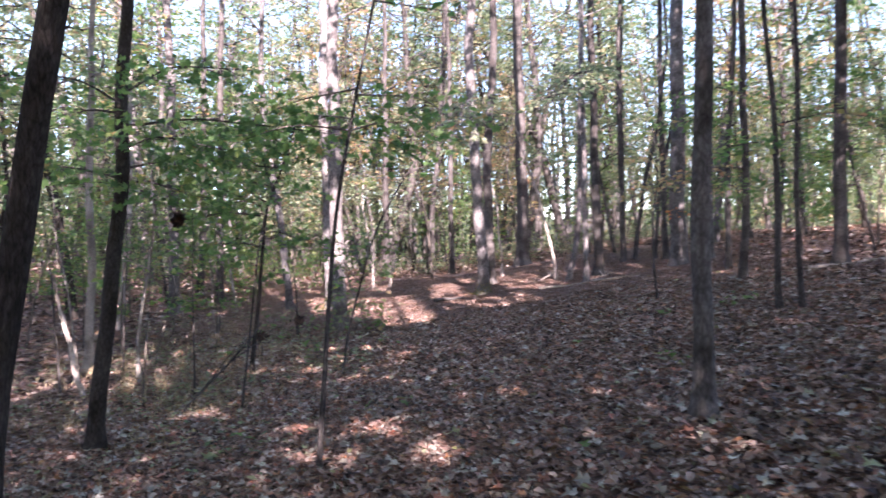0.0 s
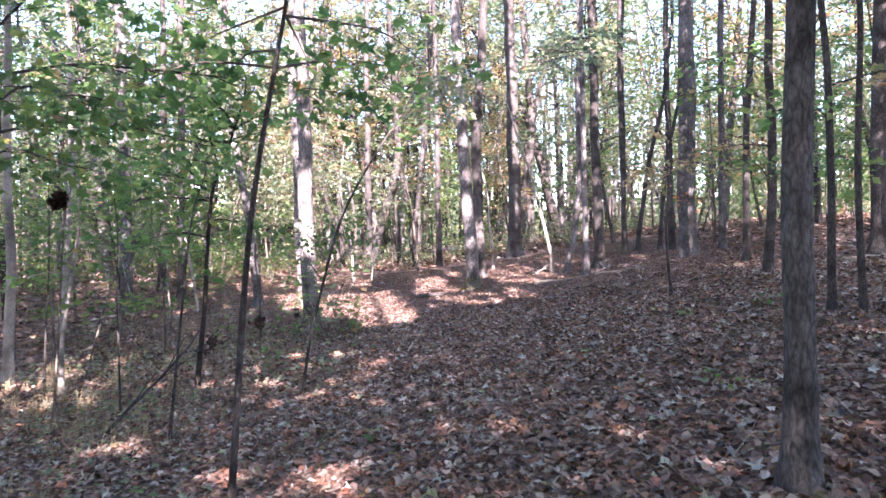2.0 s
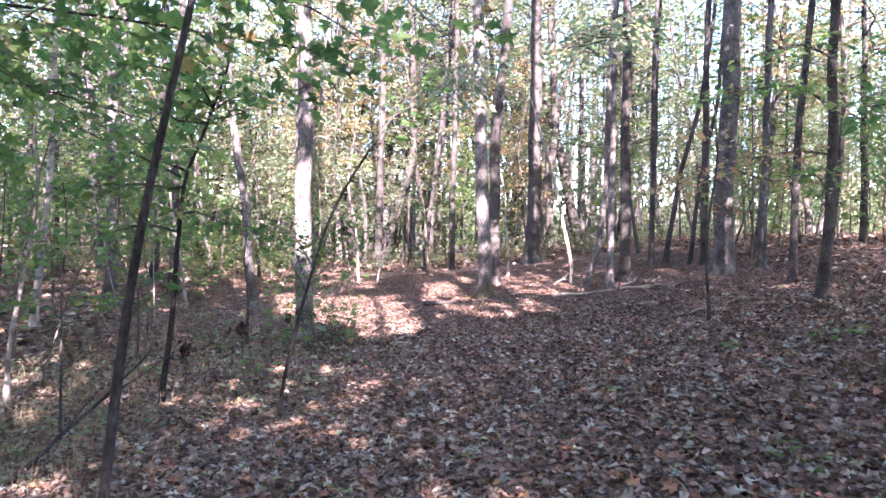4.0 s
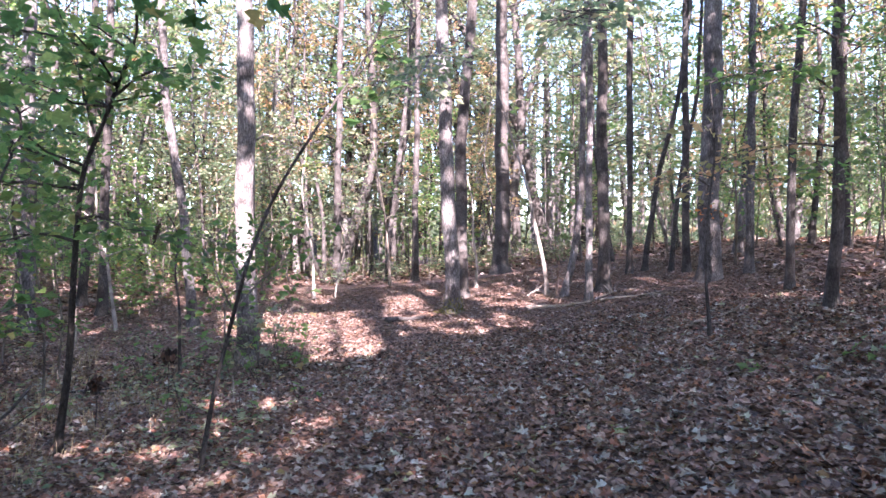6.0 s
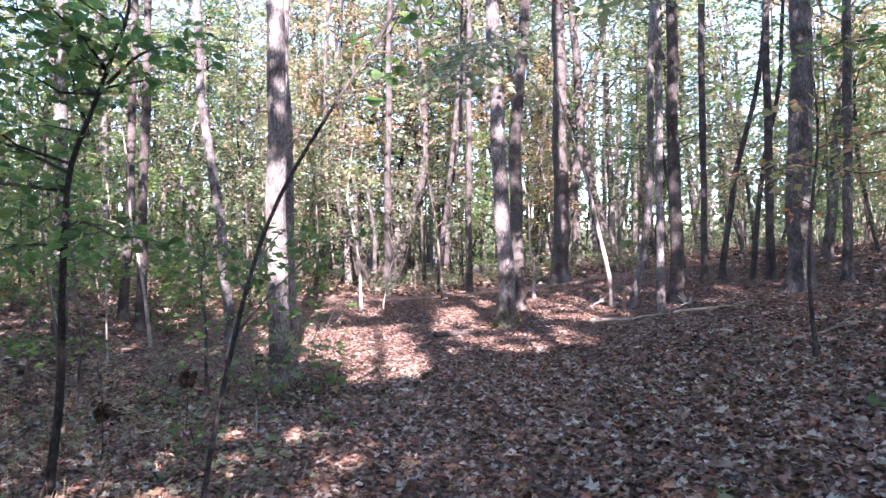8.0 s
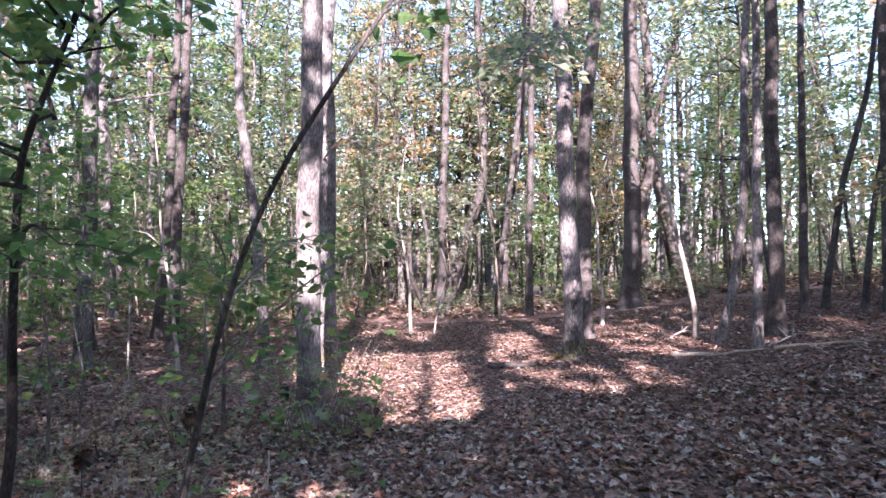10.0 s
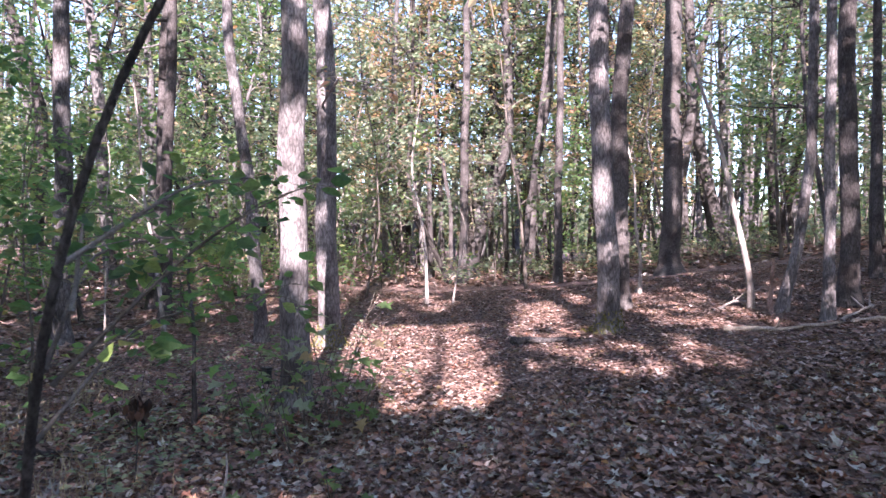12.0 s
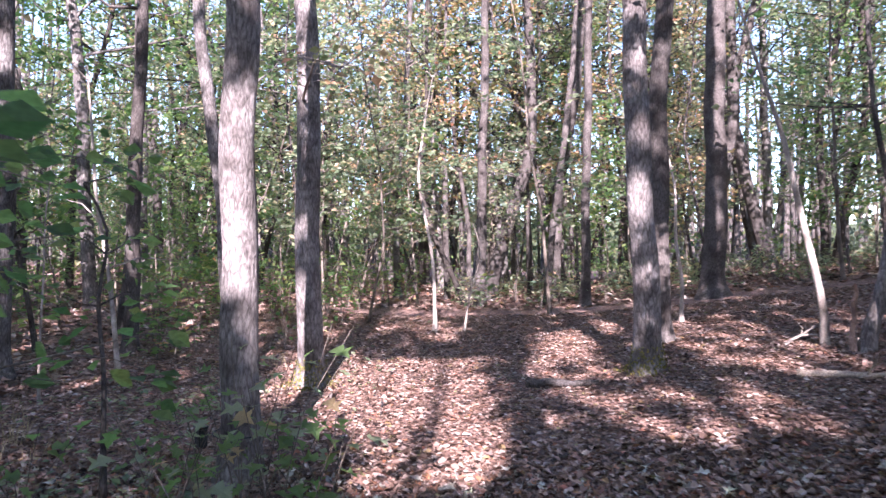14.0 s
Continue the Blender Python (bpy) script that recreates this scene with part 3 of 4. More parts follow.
tree("pale leaning sapling on the lower slope", [(-5.28, 17.5), (-5.45, 17.5, 1.05), (-5.67, 17.5, 2.1)], 0.07, BARK_PALE, 4, 61, name="sapling", category="sapling", sides=8, limbs=6, limb_z=1.5, reach=0.9, leaves=30, bough="branch")
tree("pale bent sapling on the lower slope", [(-4.95, 11.0), (-5.0, 11.1, 0.2), (-4.9, 11.2, 1.0), (-4.75, 11.2, 1.9)], 0.07, BARK_PALE, 4, 62, name="sapling", category="sapling", sides=8, limbs=6, limb_z=1.5, reach=0.9, leaves=30, bough="branch")

r = np.random.default_rng(63)
for k in range(13):                                             # thin bare stems on the lower slope
    x, y = -3.9 - 4.2 * r.random(), 8.6 + 8 * r.random()
    lean = r.normal(0, 0.16, 2)
    tree("thin bare sapling stem on the lower slope", [(x, y), (x + lean[0], y + lean[1], 0.9), (x + 2.2 * lean[0] + r.normal(0, 0.08), y + 2 * lean[1], 2.0)], 0.025 + 0.025 * r.random(), (BARK_PALE, BARK_SMOOTH, BARK_DARK)[k % 3], 2.6 + 1.6 * r.random(), 160 + k, name="sapling", category="sapling", group="bare saplings of the slope", sides=7, flare=0.3, tip=0.3, limbs=4, limb_z=1.3, reach=0.7, leaves=16, leaf=0.09, bough="branch")

# ---- the wood around: pole trees and leafy saplings, each kind built once ----
def kind_of_tree(seed, height, r0, material, leaf_mat, z0, limbs, reach, leaves, leaf, name="tree", label="", category="tree", group=""):
    r = np.random.default_rng(seed)
    ob = thing(name, (0, 0, 0), label, category, group)
    pts = [(0, 0, 0)]
    for k in range(1, 5):
        pts.append((pts[-1][0] + r.normal(0, 0.085) * height / 3, pts[-1][1] + r.normal(0, 0.085) * height / 3, height * k / 4))
    stem_parts(ob, (0, 0, 0), pts, r0, material, height, seed, sides=8, flare=0.4, tip=0.15, limbs=limbs, limb_z=z0, leaves=leaves, leaf=leaf, leaf_mat=leaf_mat, reach=reach, apart=False)
    return ob


POLES = [kind_of_tree(200 + i, 11 + 1.1 * i, 0.05 + 0.013 * i, (BARK_DARK, BARK_GREY, BARK_SHADED, BARK_DARK, BARK_DARK, BARK_SHADED, BARK_GREY)[i], (CANOPY, GREEN, CANOPY, CANOPY, TURNED, CANOPY, GREEN)[i], 2.4 + 0.3 * i, 44, 2.3, 31, 0.14,
                      label=("slender forest tree with green leaves", "slender forest tree with turning leaves")[i == 4], group="slender trees of the wood") for i in range(7)]
YOUNG = [kind_of_tree(300 + i, 3.2 + 0.7 * i, 0.016 + 0.004 * i, BARK_SMOOTH, (GREEN, GREEN, CANOPY, GREEN, CANOPY)[i], 0.7 + 0.15 * i, 22, 1.1, 34, 0.1, "sapling",
                      "leafy green understory sapling", "sapling", "understory saplings") for i in range(5)]
TALL = [kind_of_tree(400 + i, 17 + i, 0.13 + 0.03 * i, (BARK_OAK, BARK_GREY, BARK_DARK)[i], CANOPY, 6, 60, 3.0, 17, 0.17, label="tall oak with a high green crown", group="tall oaks of the wood") for i in range(3)]
MID = [kind_of_tree(450 + i, 6 + 1.1 * i, 0.028 + 0.008 * i, (BARK_SMOOTH, BARK_DARK)[i % 2], (CANOPY, GREEN, CANOPY, TURNED)[i], 1.3 + 0.2 * i, 44, 1.5, 25, 0.115, label=("young tree in green leaf to near the ground", "young tree with yellowing leaves")[i == 3], group="young trees of the wood") for i in range(4)]
TAKEN = [o.location.copy() for o in scene.objects if o.type == "EMPTY" and o.location.length > 0.1]
used = {}


def plant(kinds, x, y, r, gap, scale=(0.85, 1.2)):
    """A tree of one of these kinds at (x, y), unless another stands too close."""
    p = Vector((x, y, floor_z(x, y) - 0.02))
    if any((q.xy - p.xy).length < gap for q in TAKEN):
        return
    TAKEN.append(p)
    src = kinds[int(r.random() * len(kinds))]
    tilt = 0.05 if kinds is POLES or kinds is TALL else 0.11
    s = scale[0] + (scale[1] - scale[0]) * r.random()
    m = Matrix.Translation(p) @ Euler((r.normal(0, tilt), r.normal(0, tilt), r.random() * 6.28)).to_matrix().to_4x4()
    if src.name in used:
        ob = copy_thing(src, m)
    else:
        used[src.name], ob = True, src
        ob.matrix_basis = m
    ob.scale = (s, s, s * (0.9 + 0.2 * r.random()))


r = np.random.default_rng(5)
for _ in range(170):                                            # deep wood ahead
    y = 22 + 27 * r.random() ** 0.85
    x = 1 + (r.random() - 0.5) * 1.7 * (y - 2)
    if y < 27 and -3.5 < x < 5.5:
        continue
    if x > 4.5 and r.random() < 0.22:
        continue
    plant(POLES if r.random() < 0.86 else TALL, x, y, r, 1.15)
for _ in range(26):                                             # high crowns over the far side of the clearing
    plant(TALL + POLES[3:], -12 + 15 * r.random(), 27 + 14 * r.random(), r, 0.9)
for _ in range(14):
    plant(TALL + POLES[4:], 2.5 + 8 * r.random(), 29 + 15 * r.random(), r, 0.9)
for _ in range(17):                                             # lower slope
    plant(POLES, -7.6 - 12 * r.random(), 6 + 18 * r.random(), r, 1.3)
for _ in range(13):                                             # upper slope
    plant(POLES, 7.2 + 10 * r.random(), 9 + 14 * r.random(), r, 1.3)
for _ in range(52):                                             # understory, lower side
    plant(YOUNG, -4.2 - 7 * r.random() ** 1.3, 13 + 16 * r.random(), r, 0.75)
for _ in range(24):
    plant(YOUNG, -7.2 - 6 * r.random(), 5 + 9 * r.random(), r, 0.8)
for _ in range(110):                                            # understory, deep
    y = 24 + 22 * r.random()
    plant(YOUNG, 1 + (r.random() - 0.5) * 1.3 * y, y, r, 0.8, (0.9, 1.5))
for _ in range(20):                                             # understory, upper side
    plant(YOUNG, 7 + 7 * r.random(), 12 + 10 * r.random(), r, 0.9)
for _ in range(120):                                            # young trees, deep and to both sides
    y = 21 + 20 * r.random()
    x = 1 + (r.random() - 0.5) * 1.5 * y
    if y < 26 and -3 < x < 5.5:
        continue
    plant(MID[:3] if r.random() < 0.85 else MID[3:], x, y, r, 1.0)
for _ in range(14):
    plant(MID + POLES, 5.0 + 8 * r.random(), 21.5 + 8 * r.random(), r, 1.0)
for _ in range(9):
    plant(MID, -6.5 - 7 * r.random(), 10 + 12 * r.random(), r, 1.2)
for _ in range(18):
    plant(MID, 8 + 6 * r.random(), 12 + 10 * r.random(), r, 1.2)
for _ in range(44):                                             # behind the clearing
    plant(MID + POLES + YOUNG, -8 + 12 * r.random(), 26.5 + 15 * r.random(), r, 0.8, (0.9, 1.3))
for o in POLES + YOUNG + TALL + MID:
    if o.name not in used:
        for c in list(o.children):
            bpy.data.objects.remove(c)
        bpy.data.objects.remove(o)

# ---- unseen trees added behind and beside the walker, whose crowns shade the near floor ----
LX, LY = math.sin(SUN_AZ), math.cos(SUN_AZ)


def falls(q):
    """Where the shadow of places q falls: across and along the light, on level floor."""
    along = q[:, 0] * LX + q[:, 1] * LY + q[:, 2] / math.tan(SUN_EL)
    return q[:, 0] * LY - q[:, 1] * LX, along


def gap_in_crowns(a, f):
    """Gaps cut into the added crowns, set by where sunlight is to land; the rows of gaps run slightly aslant."""
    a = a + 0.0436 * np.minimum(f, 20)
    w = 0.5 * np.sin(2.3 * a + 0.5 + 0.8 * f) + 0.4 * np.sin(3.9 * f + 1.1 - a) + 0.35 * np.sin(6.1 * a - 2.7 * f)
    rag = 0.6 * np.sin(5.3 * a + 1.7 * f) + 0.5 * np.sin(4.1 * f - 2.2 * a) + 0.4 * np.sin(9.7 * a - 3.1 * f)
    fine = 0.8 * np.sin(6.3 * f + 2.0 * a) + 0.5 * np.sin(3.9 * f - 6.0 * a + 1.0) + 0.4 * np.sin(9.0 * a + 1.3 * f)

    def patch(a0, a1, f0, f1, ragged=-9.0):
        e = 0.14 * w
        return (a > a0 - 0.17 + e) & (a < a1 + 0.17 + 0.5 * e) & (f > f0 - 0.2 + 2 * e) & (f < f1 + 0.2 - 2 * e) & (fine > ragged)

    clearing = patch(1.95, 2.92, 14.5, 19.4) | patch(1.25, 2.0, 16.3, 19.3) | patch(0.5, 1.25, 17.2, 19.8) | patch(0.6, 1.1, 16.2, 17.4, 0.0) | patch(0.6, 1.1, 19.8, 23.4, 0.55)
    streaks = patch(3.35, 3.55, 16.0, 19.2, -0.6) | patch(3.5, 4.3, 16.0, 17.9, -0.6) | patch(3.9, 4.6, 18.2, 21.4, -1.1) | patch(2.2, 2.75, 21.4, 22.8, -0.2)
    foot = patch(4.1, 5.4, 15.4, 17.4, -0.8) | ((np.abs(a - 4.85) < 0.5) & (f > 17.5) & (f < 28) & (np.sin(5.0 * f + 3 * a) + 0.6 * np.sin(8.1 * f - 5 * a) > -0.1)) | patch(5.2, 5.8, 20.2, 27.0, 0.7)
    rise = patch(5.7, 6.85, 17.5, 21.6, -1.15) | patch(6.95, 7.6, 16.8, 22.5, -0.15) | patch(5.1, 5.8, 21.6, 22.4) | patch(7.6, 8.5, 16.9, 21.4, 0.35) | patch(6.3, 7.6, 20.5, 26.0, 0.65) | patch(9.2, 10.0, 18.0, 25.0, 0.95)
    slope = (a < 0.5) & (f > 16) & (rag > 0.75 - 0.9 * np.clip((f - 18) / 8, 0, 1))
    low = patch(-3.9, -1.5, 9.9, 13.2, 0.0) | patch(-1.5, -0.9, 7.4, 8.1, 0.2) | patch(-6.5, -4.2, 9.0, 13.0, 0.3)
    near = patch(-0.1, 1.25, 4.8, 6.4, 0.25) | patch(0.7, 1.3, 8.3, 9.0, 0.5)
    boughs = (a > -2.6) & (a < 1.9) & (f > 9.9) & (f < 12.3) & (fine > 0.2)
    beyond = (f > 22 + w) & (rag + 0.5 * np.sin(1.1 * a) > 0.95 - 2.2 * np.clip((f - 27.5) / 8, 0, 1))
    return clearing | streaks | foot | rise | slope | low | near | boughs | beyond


r = np.random.default_rng(9)


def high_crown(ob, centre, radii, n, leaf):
    """A broad crown of leaf clumps, added above the view to cast shade, left open where sun is to pass."""
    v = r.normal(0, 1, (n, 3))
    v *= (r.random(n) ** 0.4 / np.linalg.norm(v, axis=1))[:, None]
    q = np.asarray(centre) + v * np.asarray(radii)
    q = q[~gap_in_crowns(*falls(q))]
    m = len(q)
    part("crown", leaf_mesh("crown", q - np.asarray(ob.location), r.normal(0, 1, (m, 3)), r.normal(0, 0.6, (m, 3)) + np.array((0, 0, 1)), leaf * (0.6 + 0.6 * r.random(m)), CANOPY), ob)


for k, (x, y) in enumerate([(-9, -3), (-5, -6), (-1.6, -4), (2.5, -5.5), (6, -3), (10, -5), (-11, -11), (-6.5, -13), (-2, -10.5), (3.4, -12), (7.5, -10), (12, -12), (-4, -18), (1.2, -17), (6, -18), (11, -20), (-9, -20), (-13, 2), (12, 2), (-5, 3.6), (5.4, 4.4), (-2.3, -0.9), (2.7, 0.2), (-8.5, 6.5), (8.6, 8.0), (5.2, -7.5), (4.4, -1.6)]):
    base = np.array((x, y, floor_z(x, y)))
    ob = thing("tree", base, "unseen broad-crowned oak added to shade the path", "tree", "oaks behind the path")
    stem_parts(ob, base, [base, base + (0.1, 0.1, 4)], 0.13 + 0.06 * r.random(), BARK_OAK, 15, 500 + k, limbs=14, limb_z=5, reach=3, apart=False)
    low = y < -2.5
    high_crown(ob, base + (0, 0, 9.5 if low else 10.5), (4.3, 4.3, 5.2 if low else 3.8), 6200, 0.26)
# unseen upper crowns added to trees along the way, to shade what lies beyond
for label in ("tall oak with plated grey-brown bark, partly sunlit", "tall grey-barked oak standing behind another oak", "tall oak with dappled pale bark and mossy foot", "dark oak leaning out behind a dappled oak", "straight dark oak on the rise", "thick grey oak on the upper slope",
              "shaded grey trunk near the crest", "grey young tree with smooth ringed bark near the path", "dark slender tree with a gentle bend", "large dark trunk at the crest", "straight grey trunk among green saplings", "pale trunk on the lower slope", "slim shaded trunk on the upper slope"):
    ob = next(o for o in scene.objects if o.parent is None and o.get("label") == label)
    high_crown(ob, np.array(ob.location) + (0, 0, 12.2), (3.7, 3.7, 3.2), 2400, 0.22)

# ---- far woods that close the view ----
def far_woods():
    r = np.random.default_rng(21)
    n = 90000
    az = r.random(n) * 2 * np.pi
    d = 46 + 40 * r.random(n)
    z = 0.1 + 12 * r.random(n) ** 1.8
    c = np.stack([d * np.sin(az), 12 + d * np.cos(az), z + 1.2], 1)
    me = leaf_mesh("far_woods", c, r.normal(0, 1, (n, 3)), r.normal(0, 1, (n, 3)), 0.55 * (0.5 + r.random(n)), FARLEAF_SHADED)
    tagged(new("far_woods", me), "distant belt of green woodland", "woods", kind="stuff")
    t = Tubes()
    for k in range(900):
        a, e = r.random() * 2 * np.pi, 40 + 44 * r.random()
        x, y = e * math.sin(a), 12 + e * math.cos(a)
        z0 = floor_z(x, y)
        t.add([(x, y, z0 - 0.2), (x + r.normal(0, 0.2), y, z0 + 8), (x + r.normal(0, 0.5), y, z0 + 17)], (0.2, 0.14, 0.05), 6)
    tagged(new("far_woods", t.mesh("far_trunks", BARK_DARK)), "bare trunks of the distant woodland", "woods", kind="stuff")


far_woods()


def far_shrubs():
    r = np.random.default_rng(22)
    n = 9000
    x, y = 16 + 26 * r.random(n), 24 + 34 * r.random(n)
    z = ground_z(x, y) + 0.15 + 2.6 * r.random(n) ** 1.5
    me = leaf_mesh("far_shrubs", np.stack([x, y, z], 1), r.normal(0, 1, (n, 3)), r.normal(0, 0.8, (n, 3)) + np.array((0, -0.5, 0.6)), 0.34 * (0.5 + r.random(n)), CANOPY)
    tagged(new("far_shrubs", me), "sunlit yellow-green shrubs at the wood's edge", "shrubs", kind="stuff")


far_shrubs()


def undergrowth(x0, x1, y0, y1, clumps, tall, leaf, material, seed, label):
    """Low leafy shoots in loose clumps, each with its own thin stems."""
    r = np.random.default_rng(seed)
    t, c = Tubes(), []
    for _ in range(clumps):
        x, y = x0 + (x1 - x0) * r.random(), y0 + (y1 - y0) * r.random()
        z = floor_z(x, y)
        for _ in range(3):
            h = tall * (0.35 + 0.65 * r.random())
            dx, dy = r.normal(0, 0.22 * h), r.normal(0, 0.22 * h)
            t.add([(x, y, z - 0.03), (x + 0.4 * dx, y + 0.4 * dy, z + 0.55 * h), (x + dx, y + dy, z + h)], (0.008, 0.006, 0.003), 4)
            f = (0.25 + 0.75 * r.random(16))[:, None]
            c.append(np.array([x, y, z]) + f * np.array([dx, dy, h]) + r.normal(0, 1, (16, 3)) * np.array([0.2, 0.2, 0.05]))
    c = np.concatenate(c)
    n = len(c)
    ob = tagged(new("undergrowth", leaf_mesh("undergrowth", c, r.normal(0, 1, (n, 3)) * np.array([1, 1, 0.3]), r.normal(0, 0.35, (n, 3)) + np.array((0, 0, 1.0)), leaf * (0.6 + 0.7 * r.random(n)), material)), label, "undergrowth", kind="stuff")
    tagged(new("undergrowth_stems", t.mesh("undergrowth_stems", BARK_SMOOTH)), label.replace("leafy", "thin stems of leafy"), "undergrowth", kind="stuff")


undergrowth(-13, -3.6, 18.5, 31, 120, 1.3, 0.12, GREEN, 51, "shaded green leafy shoots on the lower slope")
undergrowth(-3.2, 11, 25, 36, 110, 0.9, 0.13, CANOPY, 52, "low green leafy shoots beyond the clearing")


def distance():
    """The wooded skyline far behind: a ragged belt of foliage."""
    r = np.random.default_rng(8)
    n = 360
    a = np.linspace(0, 2 * np.pi, n, endpoint=False)
    v, q = [], []
    for ring, (rad, up) in enumerate(((92, -1.0), (93, 2.0), (95, 4.5), (98, 6.5))):
        d = rad + 1.5 * r.normal(0, 1, n)
        z = up + (0 if ring == 0 else 1) * (0.9 * np.sin(7 * a + ring) + 0.7 * np.sin(23 * a) + 0.5 * r.normal(0, 1, n))
        v.append(np.stack([d * np.sin(a), 12 + d * np.cos(a), z + 1.2], 1))
    for ring in range(3):
        i = np.arange(n)
        j = (i + 1) % n
        q.append(np.stack([ring * n + i, ring * n + j, (ring + 1) * n + j, (ring + 1) * n + i], 1))
    q = np.concatenate(q)
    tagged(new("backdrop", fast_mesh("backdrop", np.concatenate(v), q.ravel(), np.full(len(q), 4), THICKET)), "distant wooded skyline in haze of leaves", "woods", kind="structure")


distance()

# ---- leafy boughs that hang into the view, parts of their trees ----
def find(label):
    return next(o for o in scene.objects if o.parent is None and o.name.split(".")[0] in ("tree", "sapling") and o.get("label") == label)


def bough(ob, pts, radius, per_metre, leaf, leaf_mat, bark_mat, seed, spread=0.5, shape=0):
    """One long branch with side twigs and flat sprays of leaves."""
    r = np.random.default_rng(seed)
    line = smooth_path(np.asarray(pts, float) - np.asarray(ob.location), 0.15)
    n = len(line)
    t = Tubes()
    t.add(line, np.linspace(radius, radius * 0.25, n), 7)
    b = part("bough", t.mesh("bough", bark_mat), ob)
    t = Tubes()
    st, wa, le = [], [], []
    for i in range(int(n * 0.15), n):
        w = line[min(i + 1, n - 1)] - line[max(i - 1, 0)]
        w /= np.linalg.norm(w)
        side = np.cross(w, (0, 0, 1)) * (1 if i % 2 else -1)
        d = w * 0.6 + side * (0.5 + 0.5 * r.random()) + np.array([0, 0, r.normal(-0.05, 0.12)])
        length = spread * (0.5 + 0.7 * r.random()) * (1.1 - 0.5 * i / n)
        st.append(line[i]), wa.append(d), le.append(length)
        d = d / np.linalg.norm(d)
        t.add([line[i], line[i] + d * length * 0.5, line[i] + d * length + np.array([0, 0, -0.04])], (radius * 0.3, radius * 0.2, 0.0015), 4)
    tagged(part("twigwork", t.mesh("twigwork", bark_mat), b), kind="stuff")
    part("leaves", leaf_mesh("leaves", *sprays(r, st, wa, le, per_metre, leaf), leaf_mat, shape, 0.2), b)


bent = find("dark slender tree with a gentle bend")
for k, pts in enumerate([
        [(-3.42, 7.1, 2.75), (-2.5, 6.7, 2.75), (-1.5, 6.5, 2.6), (-0.4, 6.4, 2.42)],
        [(-3.4, 7.1, 2.5), (-2.8, 6.5, 2.55), (-1.9, 5.9, 2.3)],
        [(-3.4, 7.1, 2.3), (-2.7, 7.2, 2.45), (-1.7, 7.3, 2.2)],
        [(-3.4, 7.1, 2.2), (-3.8, 6.6, 2.3), (-4.5, 6.1, 2.05)],
        [(-3.42, 7.15, 3.0), (-3.5, 6.4, 3.1), (-3.9, 5.5, 2.9)],
        [(-3.42, 7.15, 2.9), (-3.9, 7.3, 3.0), (-4.7, 7.6, 2.7)],
        [(-3.42, 7.15, 3.1), (-2.6, 6.4, 3.2), (-1.6, 5.9, 3.0)],
        [(-3.4, 7.1, 2.1), (-3.0, 6.7, 2.15), (-2.4, 6.3, 1.95)]]):
    bough(bent, pts, 0.014, 28, 0.092, GREEN, BARK_DARK, 600 + k, 0.75, 2)
slim = find("slim grey sapling leaning beside the path")
for k, pts in enumerate([
        [(-0.78, 5.55, 2.4), (-0.5, 6.1, 2.6), (-0.15, 6.7, 2.5)],
        [(-0.77, 5.55, 2.5), (-1.1, 6.1, 2.65), (-1.5, 6.8, 2.55)],
        [(-0.78, 5.55, 2.4), (-1.3, 5.7, 2.5), (-1.9, 6.1, 2.4)],
        [(-0.72, 5.55, 2.7), (-0.8, 6.3, 2.8), (-0.8, 7.1, 2.7)],
        [(-0.72, 5.55, 2.7), (-0.2, 6.3, 2.85), (0.25, 7.2, 2.7)],
        [(-0.72, 5.55, 2.75), (-1.4, 6.4, 2.85), (-2.1, 7.1, 2.75)]]):
    bough(slim, pts, 0.009, 13, 0.1, GREEN, BARK_SMOOTH, 620 + k, 0.5, 2)
fork = find("dark crooked sapling with forked leafy top")
for k, pts in enumerate([
        [(-2.92, 10.95, 2.15), (-3.2, 10.9, 2.3), (-3.7, 10.8, 2.5), (-4.2, 10.7, 2.75)],
        [(-2.75, 10.95, 2.45), (-2.85, 10.9, 2.8), (-2.95, 10.9, 3.3)],
        [(-2.93, 10.95, 2.0), (-3.4, 10.6, 2.05), (-4.0, 10.3, 1.9)],
        [(-2.94, 10.95, 1.7), (-2.6, 10.6, 1.75), (-2.2, 10.3, 1.6)],
        [(-2.95, 10.95, 1.5), (-3.4, 11.2, 1.6), (-4.1, 11.5, 1.45)],
        [(-2.6, 10.95, 2.9), (-2.2, 10.7, 3.1), (-1.7, 10.4, 3.05)],
        [(-2.5, 10.95, 3.1), (-2.8, 10.4, 3.3), (-3.2, 9.9, 3.2)]]):
    bough(fork, pts, 0.017, 34, 0.11, GREEN, BARK_DARK, 640 + k, 0.6, 1)
over = find("dark sapling leaning far over the path edge")
for k, pts in enumerate([
        [(-1.28, 10.26, 0.9), (-1.05, 10.4, 1.2), (-0.8, 10.6, 1.5), (-0.62, 10.75, 1.6)],
        [(-1.2, 10.25, 1.15), (-1.5, 10.7, 1.5), (-1.9, 11.3, 1.6)],
        [(-1.3, 10.25, 0.95), (-1.7, 11.0, 1.35), (-1.5, 12.0, 1.5)],
        [(-1.35, 10.27, 0.7), (-1.6, 11.2, 1.0), (-1.2, 12.2, 1.15)],
        [(-1.15, 10.1, 1.3), (-1.15, 10.9, 1.65), (-1.2, 11.7, 1.75)]]):
    bough(over, pts, 0.01, 26, 0.075, GREEN, BARK_SMOOTH, 660 + k, 0.42, 1)
